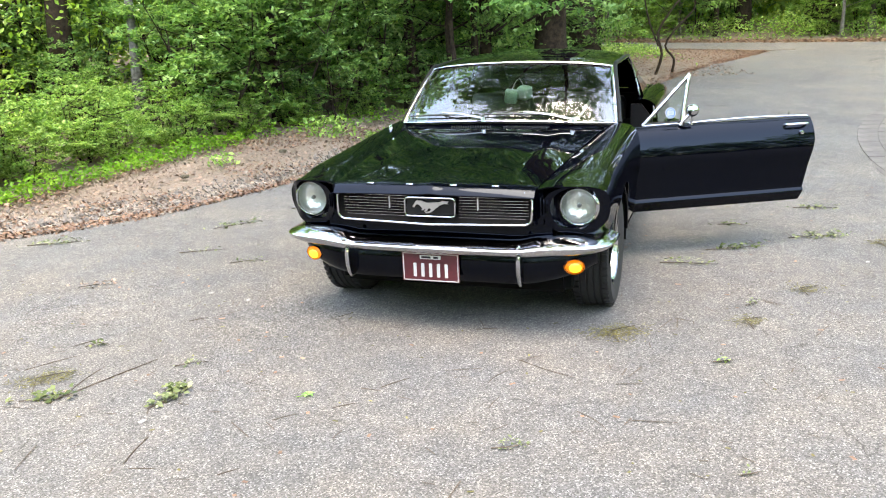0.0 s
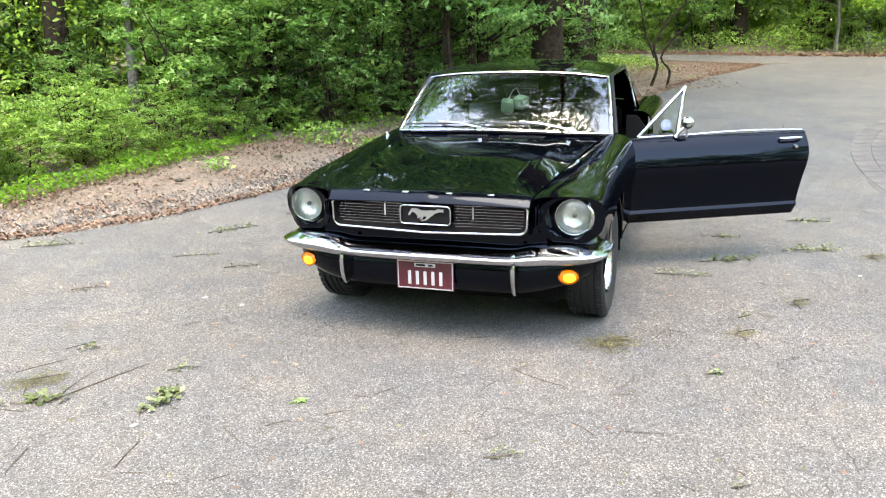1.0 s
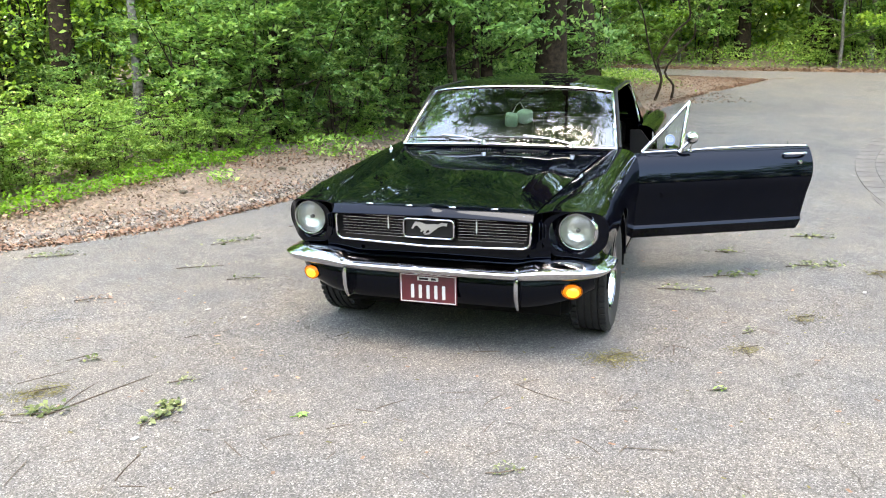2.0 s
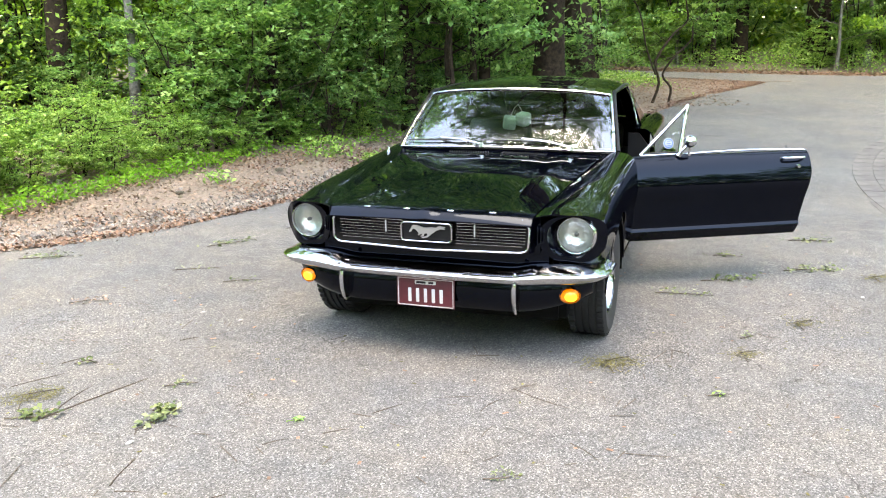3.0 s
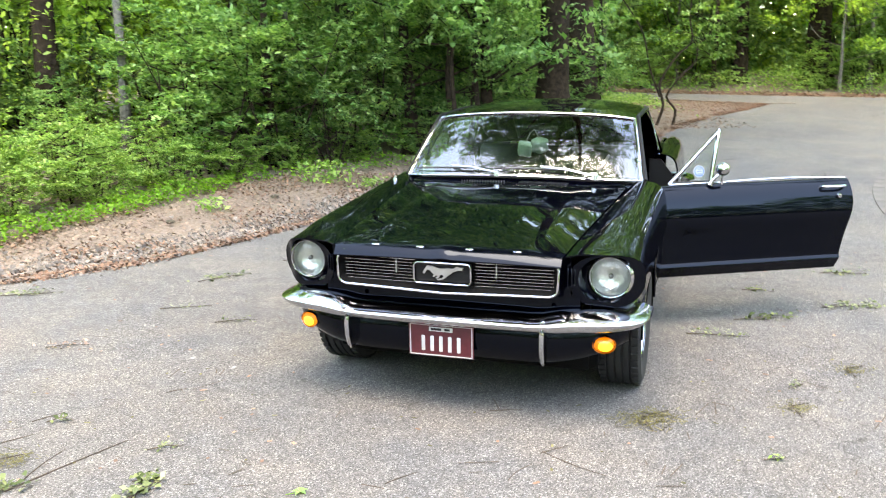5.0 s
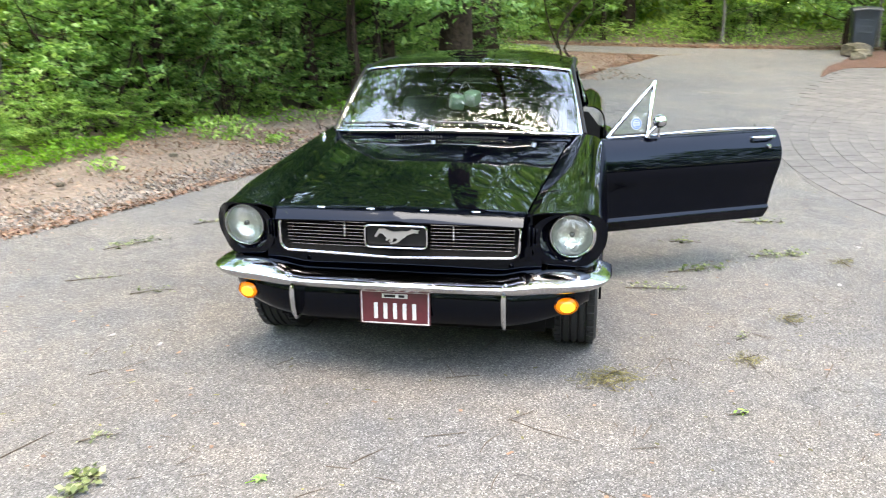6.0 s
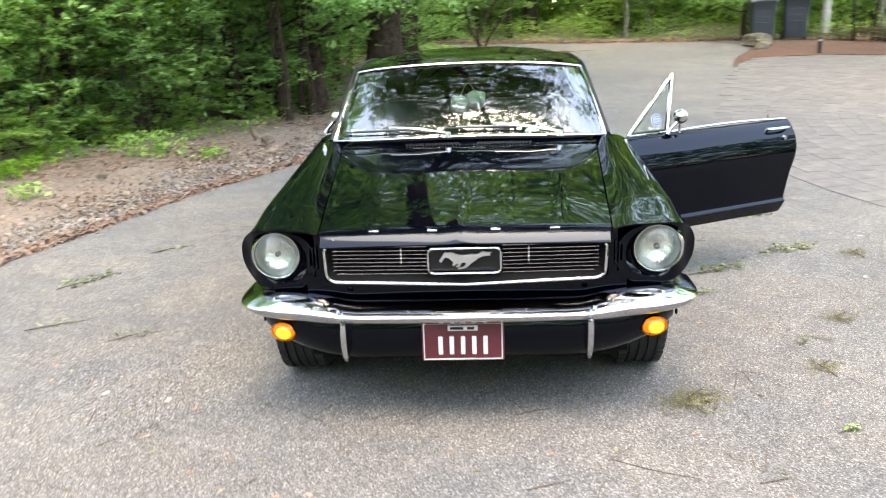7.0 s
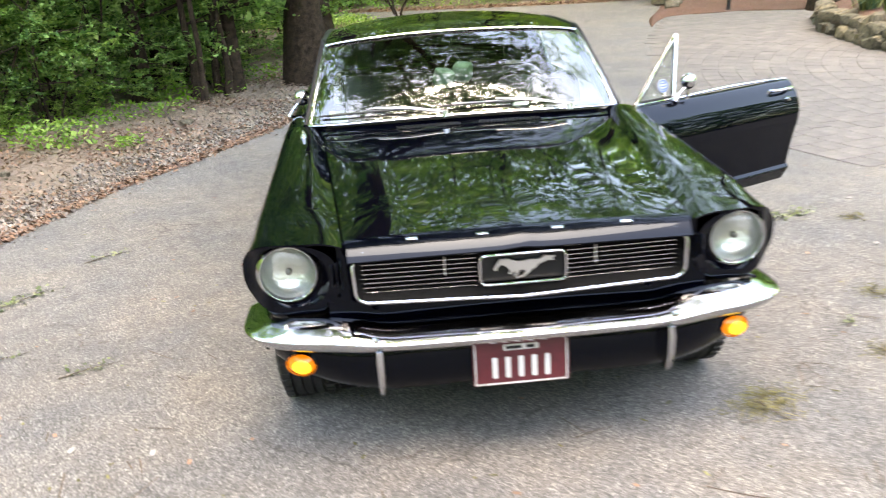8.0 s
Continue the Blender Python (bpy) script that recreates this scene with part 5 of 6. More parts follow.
def build_open_door(car):
    """The driver's door, swung wide: x outwards, y from the hinge to the latch."""
    outer = curve_through([(-0.092, 0, 0.906), (-0.074, 0, 0.898), (-0.05, 0, 0.87), (-0.028, 0, 0.835), (-0.008, 0, 0.79), (0.008, 0, 0.73), (0.014, 0, 0.68), (0.012, 0, 0.63), (-0.002, 0, 0.55), (-0.01, 0, 0.46), (-0.0125, 0, 0.4)], 30)
    low = lambda z: 0.6 + (z - 0.6) * 0.835 if z > 0.6 else z
    loop = [(p.x, low(p.z)) for p in outer] + [(-0.012, 0.397), (0.002, 0.384), (0.004, 0.377), (-0.012, 0.345), (-0.03, 0.312), (-0.06, 0.306), (-0.12, 0.31), (-0.135, 0.36), (-0.135, 0.815), (-0.12, 0.85)]
    reach = [(0.3, 1.18), (0.62, 1.235), (0.72, 1.255), (0.91, 1.262)]
    bm = bmesh.new()
    vs = sheet(bm, [[(x, f * along(reach, z), z) for x, z in loop] for f in np.linspace(0, 1, 9)], True)
    bm.faces.new(vs[0][::-1]), bm.faces.new(vs[-1])
    door = part("door", bm, PAINT, car, "glossy black door standing wide open", angle=32)
    door.matrix_basis = pose(0.819, 1.526, 0.0, 0, 0, -61.8)
    bm = bmesh.new()
    slab(bm, [[(-0.137, y, z) for z in (0.36, 0.6, 0.815)] for y in (0.04, 0.5, 1.16)], (-0.015, 0, 0))
    part("door_trim", bm, VINYL, door, "black vinyl inner door panel")
    bm = bmesh.new()
    tube(bm, [(-0.097, y, 0.857 + 0.012 * math.sin(math.pi * (y - 0.37) / 0.88)) for y in np.linspace(0.37, 1.25, 14)], 0.007, 6)
    part("sill_trim", bm, CHROME, door, "bright chrome strip along the sill")
    bm = bmesh.new()
    tube(bm, curve_through([(-0.045, 1.06, 0.815), (-0.01, 1.068, 0.819), (-0.002, 1.11, 0.82), (-0.006, 1.195, 0.82), (-0.045, 1.212, 0.816)], 12), 0.009, 8)
    handle = part("door_handle", bm, CHROME, door, "chrome push-button door handle")
    bm = bmesh.new()
    lathe(bm, [(0.0, 0.018), (0.012, 0.016), (0.015, 0.0)], 16, pose(-0.008, 1.16, 0.764, 0, 90, 0))
    part("door_lock", bm, CHROME, door)
    # quarter light in its frame
    a, b, c = Vector((-0.105, 0.105, 0.857)), Vector((-0.105, 0.37, 0.86)), Vector((-0.165, 0.442, 1.167))
    bm = bmesh.new()
    for p, q, r in ((a, c, 0.0105), (b, c, 0.0135), (a, b, 0.008)):
        tube(bm, [p, p.lerp(q, 0.5), q], r, 8)
    part("vent_window_frame", bm, CHROME, door, "chrome triangular vent window frame")
    bm = bmesh.new()
    mid = (a + b + c) / 3
    bm.faces.new([bm.verts.new(p.lerp(mid, 0.06)) for p in (a, b, c)])
    part("vent_window", bm, VENT_GLASS, door, "clear triangular vent window")
    bm = bmesh.new()
    tri = [p.lerp(mid, 0.12) + Vector((0.004, 0, 0)) for p in (a, b, c)]
    tube(bm, tri + [tri[0]], 0.006, 6)
    part("vent_seal", bm, TRIM_RUBBER, door)
    bm = bmesh.new()
    lathe(bm, [(0.0, 0.002), (0.035, 0.002), (0.035, 0.0)], 24, pose(-0.107, 0.295, 0.93, 0, 78, 0))
    sticker = part("vent_sticker", bm, STICKER_WHITE, door, "round blue and white sticker")
    bm = bmesh.new()
    lathe(bm, [(0.024, 0.003), (0.031, 0.003)], 24, pose(-0.107, 0.295, 0.93, 0, 78, 0))
    for k in range(3):
        box(bm, (-0.101 - 0.2 * (k - 1) * 0.014, 0.295, 0.916 + k * 0.014), (0.0012, 0.03 - 0.006 * (k != 1), 0.006))
    part("sticker_print", bm, STICKER_BLUE, sticker)
    build_mirror(door, 1, (-0.06, 0.385, 0.935), 70)
    bm = bmesh.new()
    tube(bm, [(-0.1, 1.12, 0.85), (-0.1, 1.12, 0.89)], [0.003, 0.0045], 6)
    part("lock_button", bm, CHROME, door)
    for z in (0.42, 0.74):
        bm = bmesh.new()
        box(bm, (-0.06, -0.015, z), (0.05, 0.05, 0.06), 0.006)
        part("hinge", bm, STEEL, door)


def build_cabin(car):
    bm = bmesh.new()
    slab(bm, [[(x, y, 0.25) for x in (-0.68, 0, 0.68)] for y in (1.45, 2.4, 3.6)], (0, 0, 0.02))
    part("cabin_floor", bm, VINYL, car)
    bm = bmesh.new()
    box(bm, (0, 1.47, 0.58), (1.28, 0.04, 0.62))
    part("firewall", bm, VOID, car)
    bm = bmesh.new()
    box(bm, (0, 3.62, 0.58), (1.28, 0.04, 0.6))
    part("bulkhead", bm, VOID, car)
    bm = bmesh.new()
    slab(bm, [[(x, y, z) for x in np.linspace(-0.66, 0.66, 9)] for y, z in ((1.5, 0.875), (1.68, 0.89), (1.8, 0.88), (1.83, 0.82), (1.8, 0.7))], (0, 0, -0.03))
    part("dashboard", bm, VINYL, car, "padded black dashboard")
    bm = bmesh.new()
    m = pose(0.36, 2.06, 0.83, 62, 0, 0)
    tube(bm, [m @ Vector((0.195 * math.cos(a), 0.195 * math.sin(a), 0)) for a in np.linspace(0, 2 * math.pi, 33)], 0.011, 8, False)
    wheel = part("steering_wheel", bm, SATIN_BLACK, car, "thin black steering wheel")
    bm = bmesh.new()
    for k in range(3):
        a = radians(90 + 120 * k + 90)
        tube(bm, [m @ Vector((0.02 * math.cos(a), 0.02 * math.sin(a), -0.02)), m @ Vector((0.19 * math.cos(a), 0.19 * math.sin(a), 0))], 0.008, 6)
    lathe(bm, [(0.0, 0.01), (0.04, 0.006), (0.045, -0.03)], 16, m)
    tube(bm, [m @ Vector((0, 0, -0.02)), m @ Vector((0, 0, -0.25))], 0.02, 8)
    part("wheel_spokes", bm, STEEL, wheel)
    for s in SIDES:
        bm = bmesh.new()
        box(bm, (s * 0.34, 2.4, 0.42), (0.5, 0.52, 0.16), 0.05, None, 3)
        seat = part("seat", bm, VINYL, car, "black vinyl bucket seat")
        bm = bmesh.new()
        box(bm, (s * 0.34, 2.69, 0.70), (0.5, 0.12, 0.56), 0.05, pose(0, 0, 0, -14, 0, 0), 3)
        part("seat_back", bm, VINYL, seat)
    bm = bmesh.new()
    box(bm, (0, 3.1, 0.42), (1.1, 0.45, 0.16), 0.05, None, 3)
    box(bm, (0, 3.4, 0.66), (1.1, 0.14, 0.44), 0.05, pose(0, 0, 0, -20, 0, 0), 3)
    part("rear_seat", bm, VINYL, car)
    bm = bmesh.new()
    box(bm, (0.0, 2.07, 1.155), (0.24, 0.018, 0.055), 0.008, pose(0, 0, 0, -8, 0, 0), 2)
    tube(bm, [(0, 2.05, 1.165), (0, 2.0, 1.225)], 0.008, 6)
    part("rear_view_mirror", bm, CHROME, car, "small rear-view mirror")


def build_dice():
    dice = thing("fuzzy_dice", "pair of mint-green fuzzy dice hung from the mirror", "dice", CAR @ pose(0.0, 1.89, 1.043))
    for x, z, turn in ((-0.055, -0.012, 18), (0.04, 0.012, -24)):
        bm = bmesh.new()
        m = pose(x, 0, z, 12, 8, turn)
        box(bm, (0, 0, 0), (0.088, 0.088, 0.088), 0.018, None, 3)
        bmesh.ops.transform(bm, matrix=m, verts=bm.verts[:])
        die = part("die", bm, FLUFF, dice)
        bm = bmesh.new()
        for px, pz in ((-0.02, -0.02), (0.02, 0.02), (0, 0)):
            lathe(bm, [(0.0, 0.0435), (0.007, 0.042)], 10, m @ pose(px, 0, pz, 90, 0, 0))
        part("spots", bm, VOID, die)
        bm = bmesh.new()
        tube(bm, [(x, 0, z + 0.035), (x * 0.4, 0.01, 0.09), (0, 0.022, 0.11)], 0.0025, 5)
        part("cord", bm, PLATE_WHITE, dice)


CAR = pose(-0.055, 4.015, -0.004, 0.7, 0, -20)
# rippled headlamp bowl
BOWL = material("headlamp_bowl", (0.58, 0.59, 0.565), 0.3, 1.0)
_n, _l, _b = nodes_of(BOWL)
bump(BOWL, noise_tex(BOWL, 46.0, 3, 0.6), 0.35, 0.02)
car = thing("car", "glossy black classic coupe on asphalt with one door open", "car", CAR)
build_shell(car)
build_front(car)
build_open_door(car)
build_mirror(car, -1, (-0.815, 2.02, 0.955), 0)
build_cabin(car)
build_dice()


# ---- forecourt on the right: pavers, stone wall, bed, bins ----
PAVE_EDGE = [(3.4, 4.5), (5.0, 4.15), (6.6, 4.05), (7.4, 4.05), (8.0, 4.22), (8.55, 4.45), (9.07, 4.65), (9.6, 4.9), (10.0, 5.13), (11.1, 5.88), (12.45, 6.95), (13.34, 7.65), (15.1, 9.15), (16.4, 10.4)]
WALL_X = [(3.0, 8.9), (6.0, 9.0), (8.0, 9.1), (9.2, 9.2), (10.5, 9.55), (11.55, 10.08), (12.48, 10.65), (13.5, 11.6), (14.4, 12.6)]
BED_LOW = [(9.2, 15.2), (9.8, 15.85), (10.5, 16.42), (11.2, 16.45), (12.3, 16.27), (13.6, 15.5), (20, 12.0)]
BED_HIGH = [(9.2, 15.25), (9.8, 16.1), (11.4, 17.8), (12.7, 19.3), (13.2, 19.9), (15, 19.0), (20, 14.5)]


def build_bed():
    bm = bmesh.new()
    rows = []
    for i in range(46):
        x = lerp(9.2, 20, i / 45)
        a, b = along(BED_LOW, x), along(BED_HIGH, x)
        row = []
        for j in range(9):
            y = lerp(a, b, j / 8)
            hump = 0.09 * math.sin(math.pi * j / 8) * min(1, i / 3) + 0.025 * noise.noise((x * 3, y * 3, 0))
            row.append((x, y, rise(x, y) + 0.012 + max(0, hump)))
        rows.append(row)
    slab(bm, rows, (0, 0, -0.08))
    tagged(new("planting_bed", finish("planting_bed", bm, MULCH)), "bed of red-brown bark mulch", "planting bed", kind="structure")
    bm = bmesh.new()
    rows = []
    for i in range(31):
        y = lerp(6.4, 14.3, i / 30)
        x0 = along(WALL_X, y) + 0.15
        rows.append([(x, y, rise(x, y) + z + 0.03 * noise.noise((x * 2, y * 2, 4))) for x, z in ((x0, -0.02), (x0 + 0.14, 0.24), (x0 + 0.8, 0.34), (x0 + 2.5, 0.42), (x0 + 6, 0.45))])
    sheet(bm, rows)
    tagged(new("planting_bed", finish("planting_bed", bm, MULCH)), "raised bed of soil and mulch behind a stone wall", "planting bed", kind="structure")


def rock_mesh(seed):
    bm = bmesh.new()
    bmesh.ops.create_icosphere(bm, subdivisions=2, radius=0.5)
    for v in bm.verts:
        n = v.co.normalized()
        q = Vector([math.copysign(abs(c) ** 0.62, c) for c in n]) * 0.42
        v.co = q * (1 + 0.28 * noise.noise(n * 1.3 + Vector((seed * 7.1, 0, 0)))) + n * 0.05 * noise.noise(n * 4 + Vector((seed, 3, 0)))
    return finish("stone", bm, FIELDSTONE, True, 28)


def build_wall(rng):
    wall = thing("stone_wall", "low dry wall of rough tan field stones", "stone wall")
    shapes = [rock_mesh(k) for k in range(7)]
    for course in range(2):
        y = 7.2 + 0.17 * course
        while y < 14.0:
            w = rng.uniform(0.3, 0.62)
            x = along(WALL_X, y) + 0.05 + 0.06 * course
            ahead = along(WALL_X, y + 0.3) - along(WALL_X, y - 0.3)
            ob = new("stone", shapes[rng.integers(0, 7)])
            ob.parent = wall
            ob.matrix_basis = pose(x + rng.uniform(-0.05, 0.05), y, rise(x, y) + 0.09 + course * 0.19, rng.uniform(-12, 12), rng.uniform(-12, 12), math.degrees(math.atan2(0.6, ahead)) + rng.uniform(-15, 15)) @ Matrix.Diagonal((w * 1.15, rng.uniform(0.34, 0.48), rng.uniform(0.22, 0.3), 1))
            y += w * 0.78
    for x, y, s in ((9.8, 10.9, (0.6, 0.3, 0.62)), (10.75, 12.55, (0.45, 0.4, 0.42)), (9.3, 9.6, (0.5, 0.4, 0.5))):
        ob = new("stone", shapes[3])
        ob.parent = wall
        ob.matrix_basis = pose(x, y, rise(x, y) + s[2] * 0.36, 8, 10, 65) @ Matrix.Diagonal((*s, 1))
    for x, y, s in ((12.25, 18.6, 0.75), (12.0, 18.05, 0.5), (11.45, 17.4, 0.5)):
        ob = new("boulder", shapes[1])
        ob.matrix_basis = pose(x, y, rise(x, y) + 0.12 * s + 0.06, 0, 0, 20 + x * 50) @ Matrix.Diagonal((s * 1.2, s * 0.8, s * 0.5, 1))
        tagged(ob, "flat tan stone lying on red mulch", "stone", group="stones by the bins")


def build_bin():
    bin_ = thing("wheelie_bin", "dark blue-grey plastic wheelie bin, lid closed", "bin", group="bins at the kerb")
    bm = bmesh.new()
    rows = []
    for z, w, d in ((0.06, 0.46, 0.5), (0.1, 0.48, 0.52), (0.6, 0.54, 0.6), (0.86, 0.57, 0.64), (0.9, 0.6, 0.68), (0.96, 0.6, 0.68)):
        rows.append([(x * w / 2, y * d / 2, z) for x, y in ((-1, -0.85), (-0.85, -1), (0.85, -1), (1, -0.85), (1, 0.85), (0.85, 1), (-0.85, 1), (-1, 0.85))])
    vs = sheet(bm, rows, True)
    bm.faces.new(vs[0][::-1]), bm.faces.new(vs[-1])
    part("body", bm, BIN_PLASTIC, bin_, angle=30)
    bm = bmesh.new()
    slab(bm, [[(x * 0.32, y, z - 0.03 * x * x) for x in (-1, -0.6, 0, 0.6, 1)] for y, z in ((-0.38, 0.965), (-0.35, 1.0), (0, 1.04), (0.3, 1.02), (0.36, 0.98))], (0, 0, -0.02))
    part("lid", bm, BIN_PLASTIC, bin_)
    bm = bmesh.new()
    tube(bm, [(-0.24, 0.36, 0.9), (-0.24, 0.42, 0.93), (0.24, 0.42, 0.93), (0.24, 0.36, 0.9)], 0.014, 6)
    part("handle", bm, BIN_PLASTIC, bin_)
    for z, w in ((0.72, 0.5), (0.58, 0.44), (0.44, 0.44)):
        bm = bmesh.new()
        box(bm, (0, -0.26 - 0.06 * z, z), (w * 0.6, 0.02, 0.03), 0.006)
        part("rib", bm, BIN_PLASTIC, bin_)
    for s in SIDES:
        bm = bmesh.new()
        lathe(bm, [(0.0, -0.025), (0.1, -0.025), (0.11, 0), (0.1, 0.025), (0.0, 0.025)], 20, pose(s * 0.26, 0.25, 0.11, 0, 90, 0))
        part("wheel", bm, RUBBER, bin_)
    return bin_


def build_path_light():
    ob = thing("path_light", "short black metal path light in mulch", "path light", group="path lights along the bed")
    bm = bmesh.new()
    lathe(bm, [(0.055, 0.0), (0.055, 0.02), (0.04, 0.03), (0.04, 0.24), (0.0, 0.24)], 16)
    part("post", bm, LAMP_METAL, ob)
    bm = bmesh.new()
    lathe(bm, [(0.0, 0.245), (0.045, 0.25), (0.045, 0.29)], 16)
    part("lens", bm, STICKER_WHITE, ob)
    bm = bmesh.new()
    lathe(bm, [(0.06, 0.292), (0.064, 0.30), (0.05, 0.33), (0.0, 0.34)], 16)
    part("cap", bm, LAMP_METAL, ob)
    return ob


def sit(x, y, turn=0.0, dz=0.0):
    return pose(x, y, rise(x, y) + dz, 0, 0, turn)


def make_tuft(mat, seed, height, label, group):
    """A clump of long blades."""
    rng = np.random.default_rng(seed)
    ob = thing("ornamental_plant", label, "plant", group=group)
    vs = []
    for k in range(260):
        a, h = rng.uniform(0, 6.28), height * rng.uniform(0.6, 1.0)
        out = rng.uniform(0.3, 1.0) * height
        b = np.array([rng.normal(0, 0.07), rng.normal(0, 0.07), -0.02])
        d = np.array([math.cos(a), math.sin(a), 0])
        s = np.array([-math.sin(a), math.cos(a), 0]) * 0.012
        m = b + d * out * 0.4 + np.array([0, 0, h * 0.8])
        t = b + d * out + np.array([0, 0, h * rng.uniform(0.35, 0.95)])
        vs += [b - s, b + s, m + s, m - s, m - s, m + s, t + s * 0.3, t - s * 0.3]
    fo = new("foliage", quads_mesh("foliage", np.array(vs), 4, mat))
    fo.parent = ob
    return ob


def build_forecourt(rng):
    build_bed()
    build_wall(rng)
    b = build_bin()
    b.matrix_basis = sit(12.85, 19.3, -28, 0.05)
    copy_thing(b, sit(13.75, 19.2, -34, 0.05) @ Matrix.Scale(1.05, 4))
    lamp = build_path_light()
    lamp.matrix_basis = sit(12.2, 16.48, 0, 0.03)
    copy_thing(lamp, sit(14.06, 15.8, 0, 0.05))
    post = thing("birch_trunk", "pale slender birch trunk in mulch", "tree")
    bm = bmesh.new()
    tube(bm, [(0, 0, -0.1), (0.03, 0, 1.2), (0.0, 0.05, 2.6), (0.08, 0.05, 5.0)], [0.13, 0.1, 0.095, 0.07], 12)
    part("trunk", bm, PALE_BARK, post)
    post.matrix_basis = sit(15.6, 20.3)
    clump = thing("young_stems", "cluster of thin upright brown stems in the mulch bed", "tree", sit(15.0, 18.0))
    for x, y, lean, r, mat in ((0, 0, 0.18, 0.035, BARK), (0.35, 0.1, -0.1, 0.045, GREY_BARK), (0.75, -0.05, 0.05, 0.04, BARK), (-0.35, 0.2, -0.22, 0.025, BARK)):
        bm = bmesh.new()
        tube(bm, [(x, y, -0.05), (x + lean * 0.5, y, 1.2), (x + lean * 1.3, y + 0.05, 2.6), (x + lean * 1.6, y, 4.2)], [r, r * 0.85, r * 0.7, r * 0.4], 7)
        part("stem", bm, mat, clump)
    tuft = make_tuft(LEAF_BLUE, 3, 0.75, "spiky blue-green plant above the wall", "plants above the wall")
    tuft.matrix_basis = sit(10.7, 11.2, 0, 0.32)
    for x, y, k, s in ((10.3, 10.2, 50, 1.1), (11.5, 12.4, 140, 0.9), (11.4, 10.8, 220, 1.2), (10.3, 9.0, 20, 1.1)):
        copy_thing(tuft, sit(x, y, k, 0.32) @ Matrix.Scale(s, 4))
    low = make_shrub(0.9, 1.2, 90, 26, 0.06, LEAF_BROWN, 21, "low brown half-dry bush in the mulch bed", "bushes in the bed")
    low.matrix_basis = sit(14.8, 17.4, 0) @ Matrix.Diagonal((1, 1, 0.6, 1))
    for x, y, s in ((15.2, 16.2, 0.5), (16.6, 15.9, 0.9), (17.2, 16.0, 1.1), (14.6, 18.4, 0.7), (16.0, 17.8, 0.9), (18.0, 15.0, 1.2), (12.6, 12.6, 0.9), (13.2, 11.2, 1.2)):
        copy_thing(low, sit(x, y, x * 77, 0.36 if y < 14 else 0) @ Matrix.Scale(s, 4))


# ---- twigs, sprigs and leaves dropped on the asphalt ----
def build_twig(a, b, r, bend, label="thin dry brown twig lying on asphalt"):
    ob = thing("twig", label, "twig", group="twigs on the asphalt")
    a, b = Vector((*a, 0)), Vector((*b, 0))
    side = Vector((-(b - a).y, (b - a).x, 0)) * bend * 0.4
    r *= 0.62
    bm = bmesh.new()
    pts = [a.lerp(b, f) + side * math.sin(math.pi * f) + Vector((0, 0, rise(*(a.lerp(b, f)).xy) + r * 0.8)) for f in np.linspace(0, 1, 6)]
    ob.matrix_basis = Matrix.Translation(pts[0])
    tube(bm, [p - pts[0] for p in pts], [r, r * 0.9, r, r * 0.8, r * 0.7, r * 0.4], 5)
    part("stick", bm, TWIG, ob)
    return ob


def build_sprig(x, y, turn, length, leaves, size, mat, seed, label, name="sprig"):
    rng = np.random.default_rng(seed)
    ob = thing(name, label, "sprig", sit(x, y, turn), group="sprigs on the asphalt")
    bm = bmesh.new()
    tube(bm, [(-length / 2, 0, 0.006), (0, 0.02 * rng.normal(), 0.012), (length / 2, 0, 0.005)], [0.003, 0.0025, 0.001], 5)
    part("stalk", bm, TWIG, ob)
    leaves, size = leaves * 2, size * 0.72
    c = np.stack([rng.normal(0, 0.26, leaves) * length, rng.normal(0, length * 0.1, leaves), rng.uniform(0.004, 0.035, leaves)], 1)
    fo = new("foliage", quads_mesh("foliage", leaf_cloud(c, size, rng, 0.0, 0.25), 4, mat))
    fo.parent = ob
    return ob


def build_catkins(x, y, turn, length, width, count, seed, label):
    """A heap of thin yellowish blossom threads."""
    rng = np.random.default_rng(seed)
    ob = thing("catkin_heap", label, "plant debris", sit(x, y, turn), group="sprigs on the asphalt")
    vs = []
    for k in range(count * 3):
        c = np.array([rng.normal(0, length * 0.3), rng.normal(0, width * 0.3), rng.uniform(0.003, 0.02)])
        a, ln = rng.uniform(0, 6.28), rng.uniform(0.006, 0.026)
        d = np.array([math.cos(a), math.sin(a), rng.normal(0, 0.12)]) * ln
        s = np.array([-math.sin(a), math.cos(a), 0.3]) * 0.0014
        vs += [c - d - s, c + d - s, c + d + s, c - d + s]
    fo = new("threads", quads_mesh("threads", np.array(vs), 4, CATKIN))
    fo.parent = ob
    tagged(fo, kind="stuff")
    bm = bmesh.new()
    tube(bm, [(-length * 0.2, -width * 0.75, 0.004), (-length * 0.15, 0, 0.02), (length * 0.5, width * 0.3, 0.006)], 0.0025, 5)
    part("stalk", bm, TWIG, ob)
    return ob


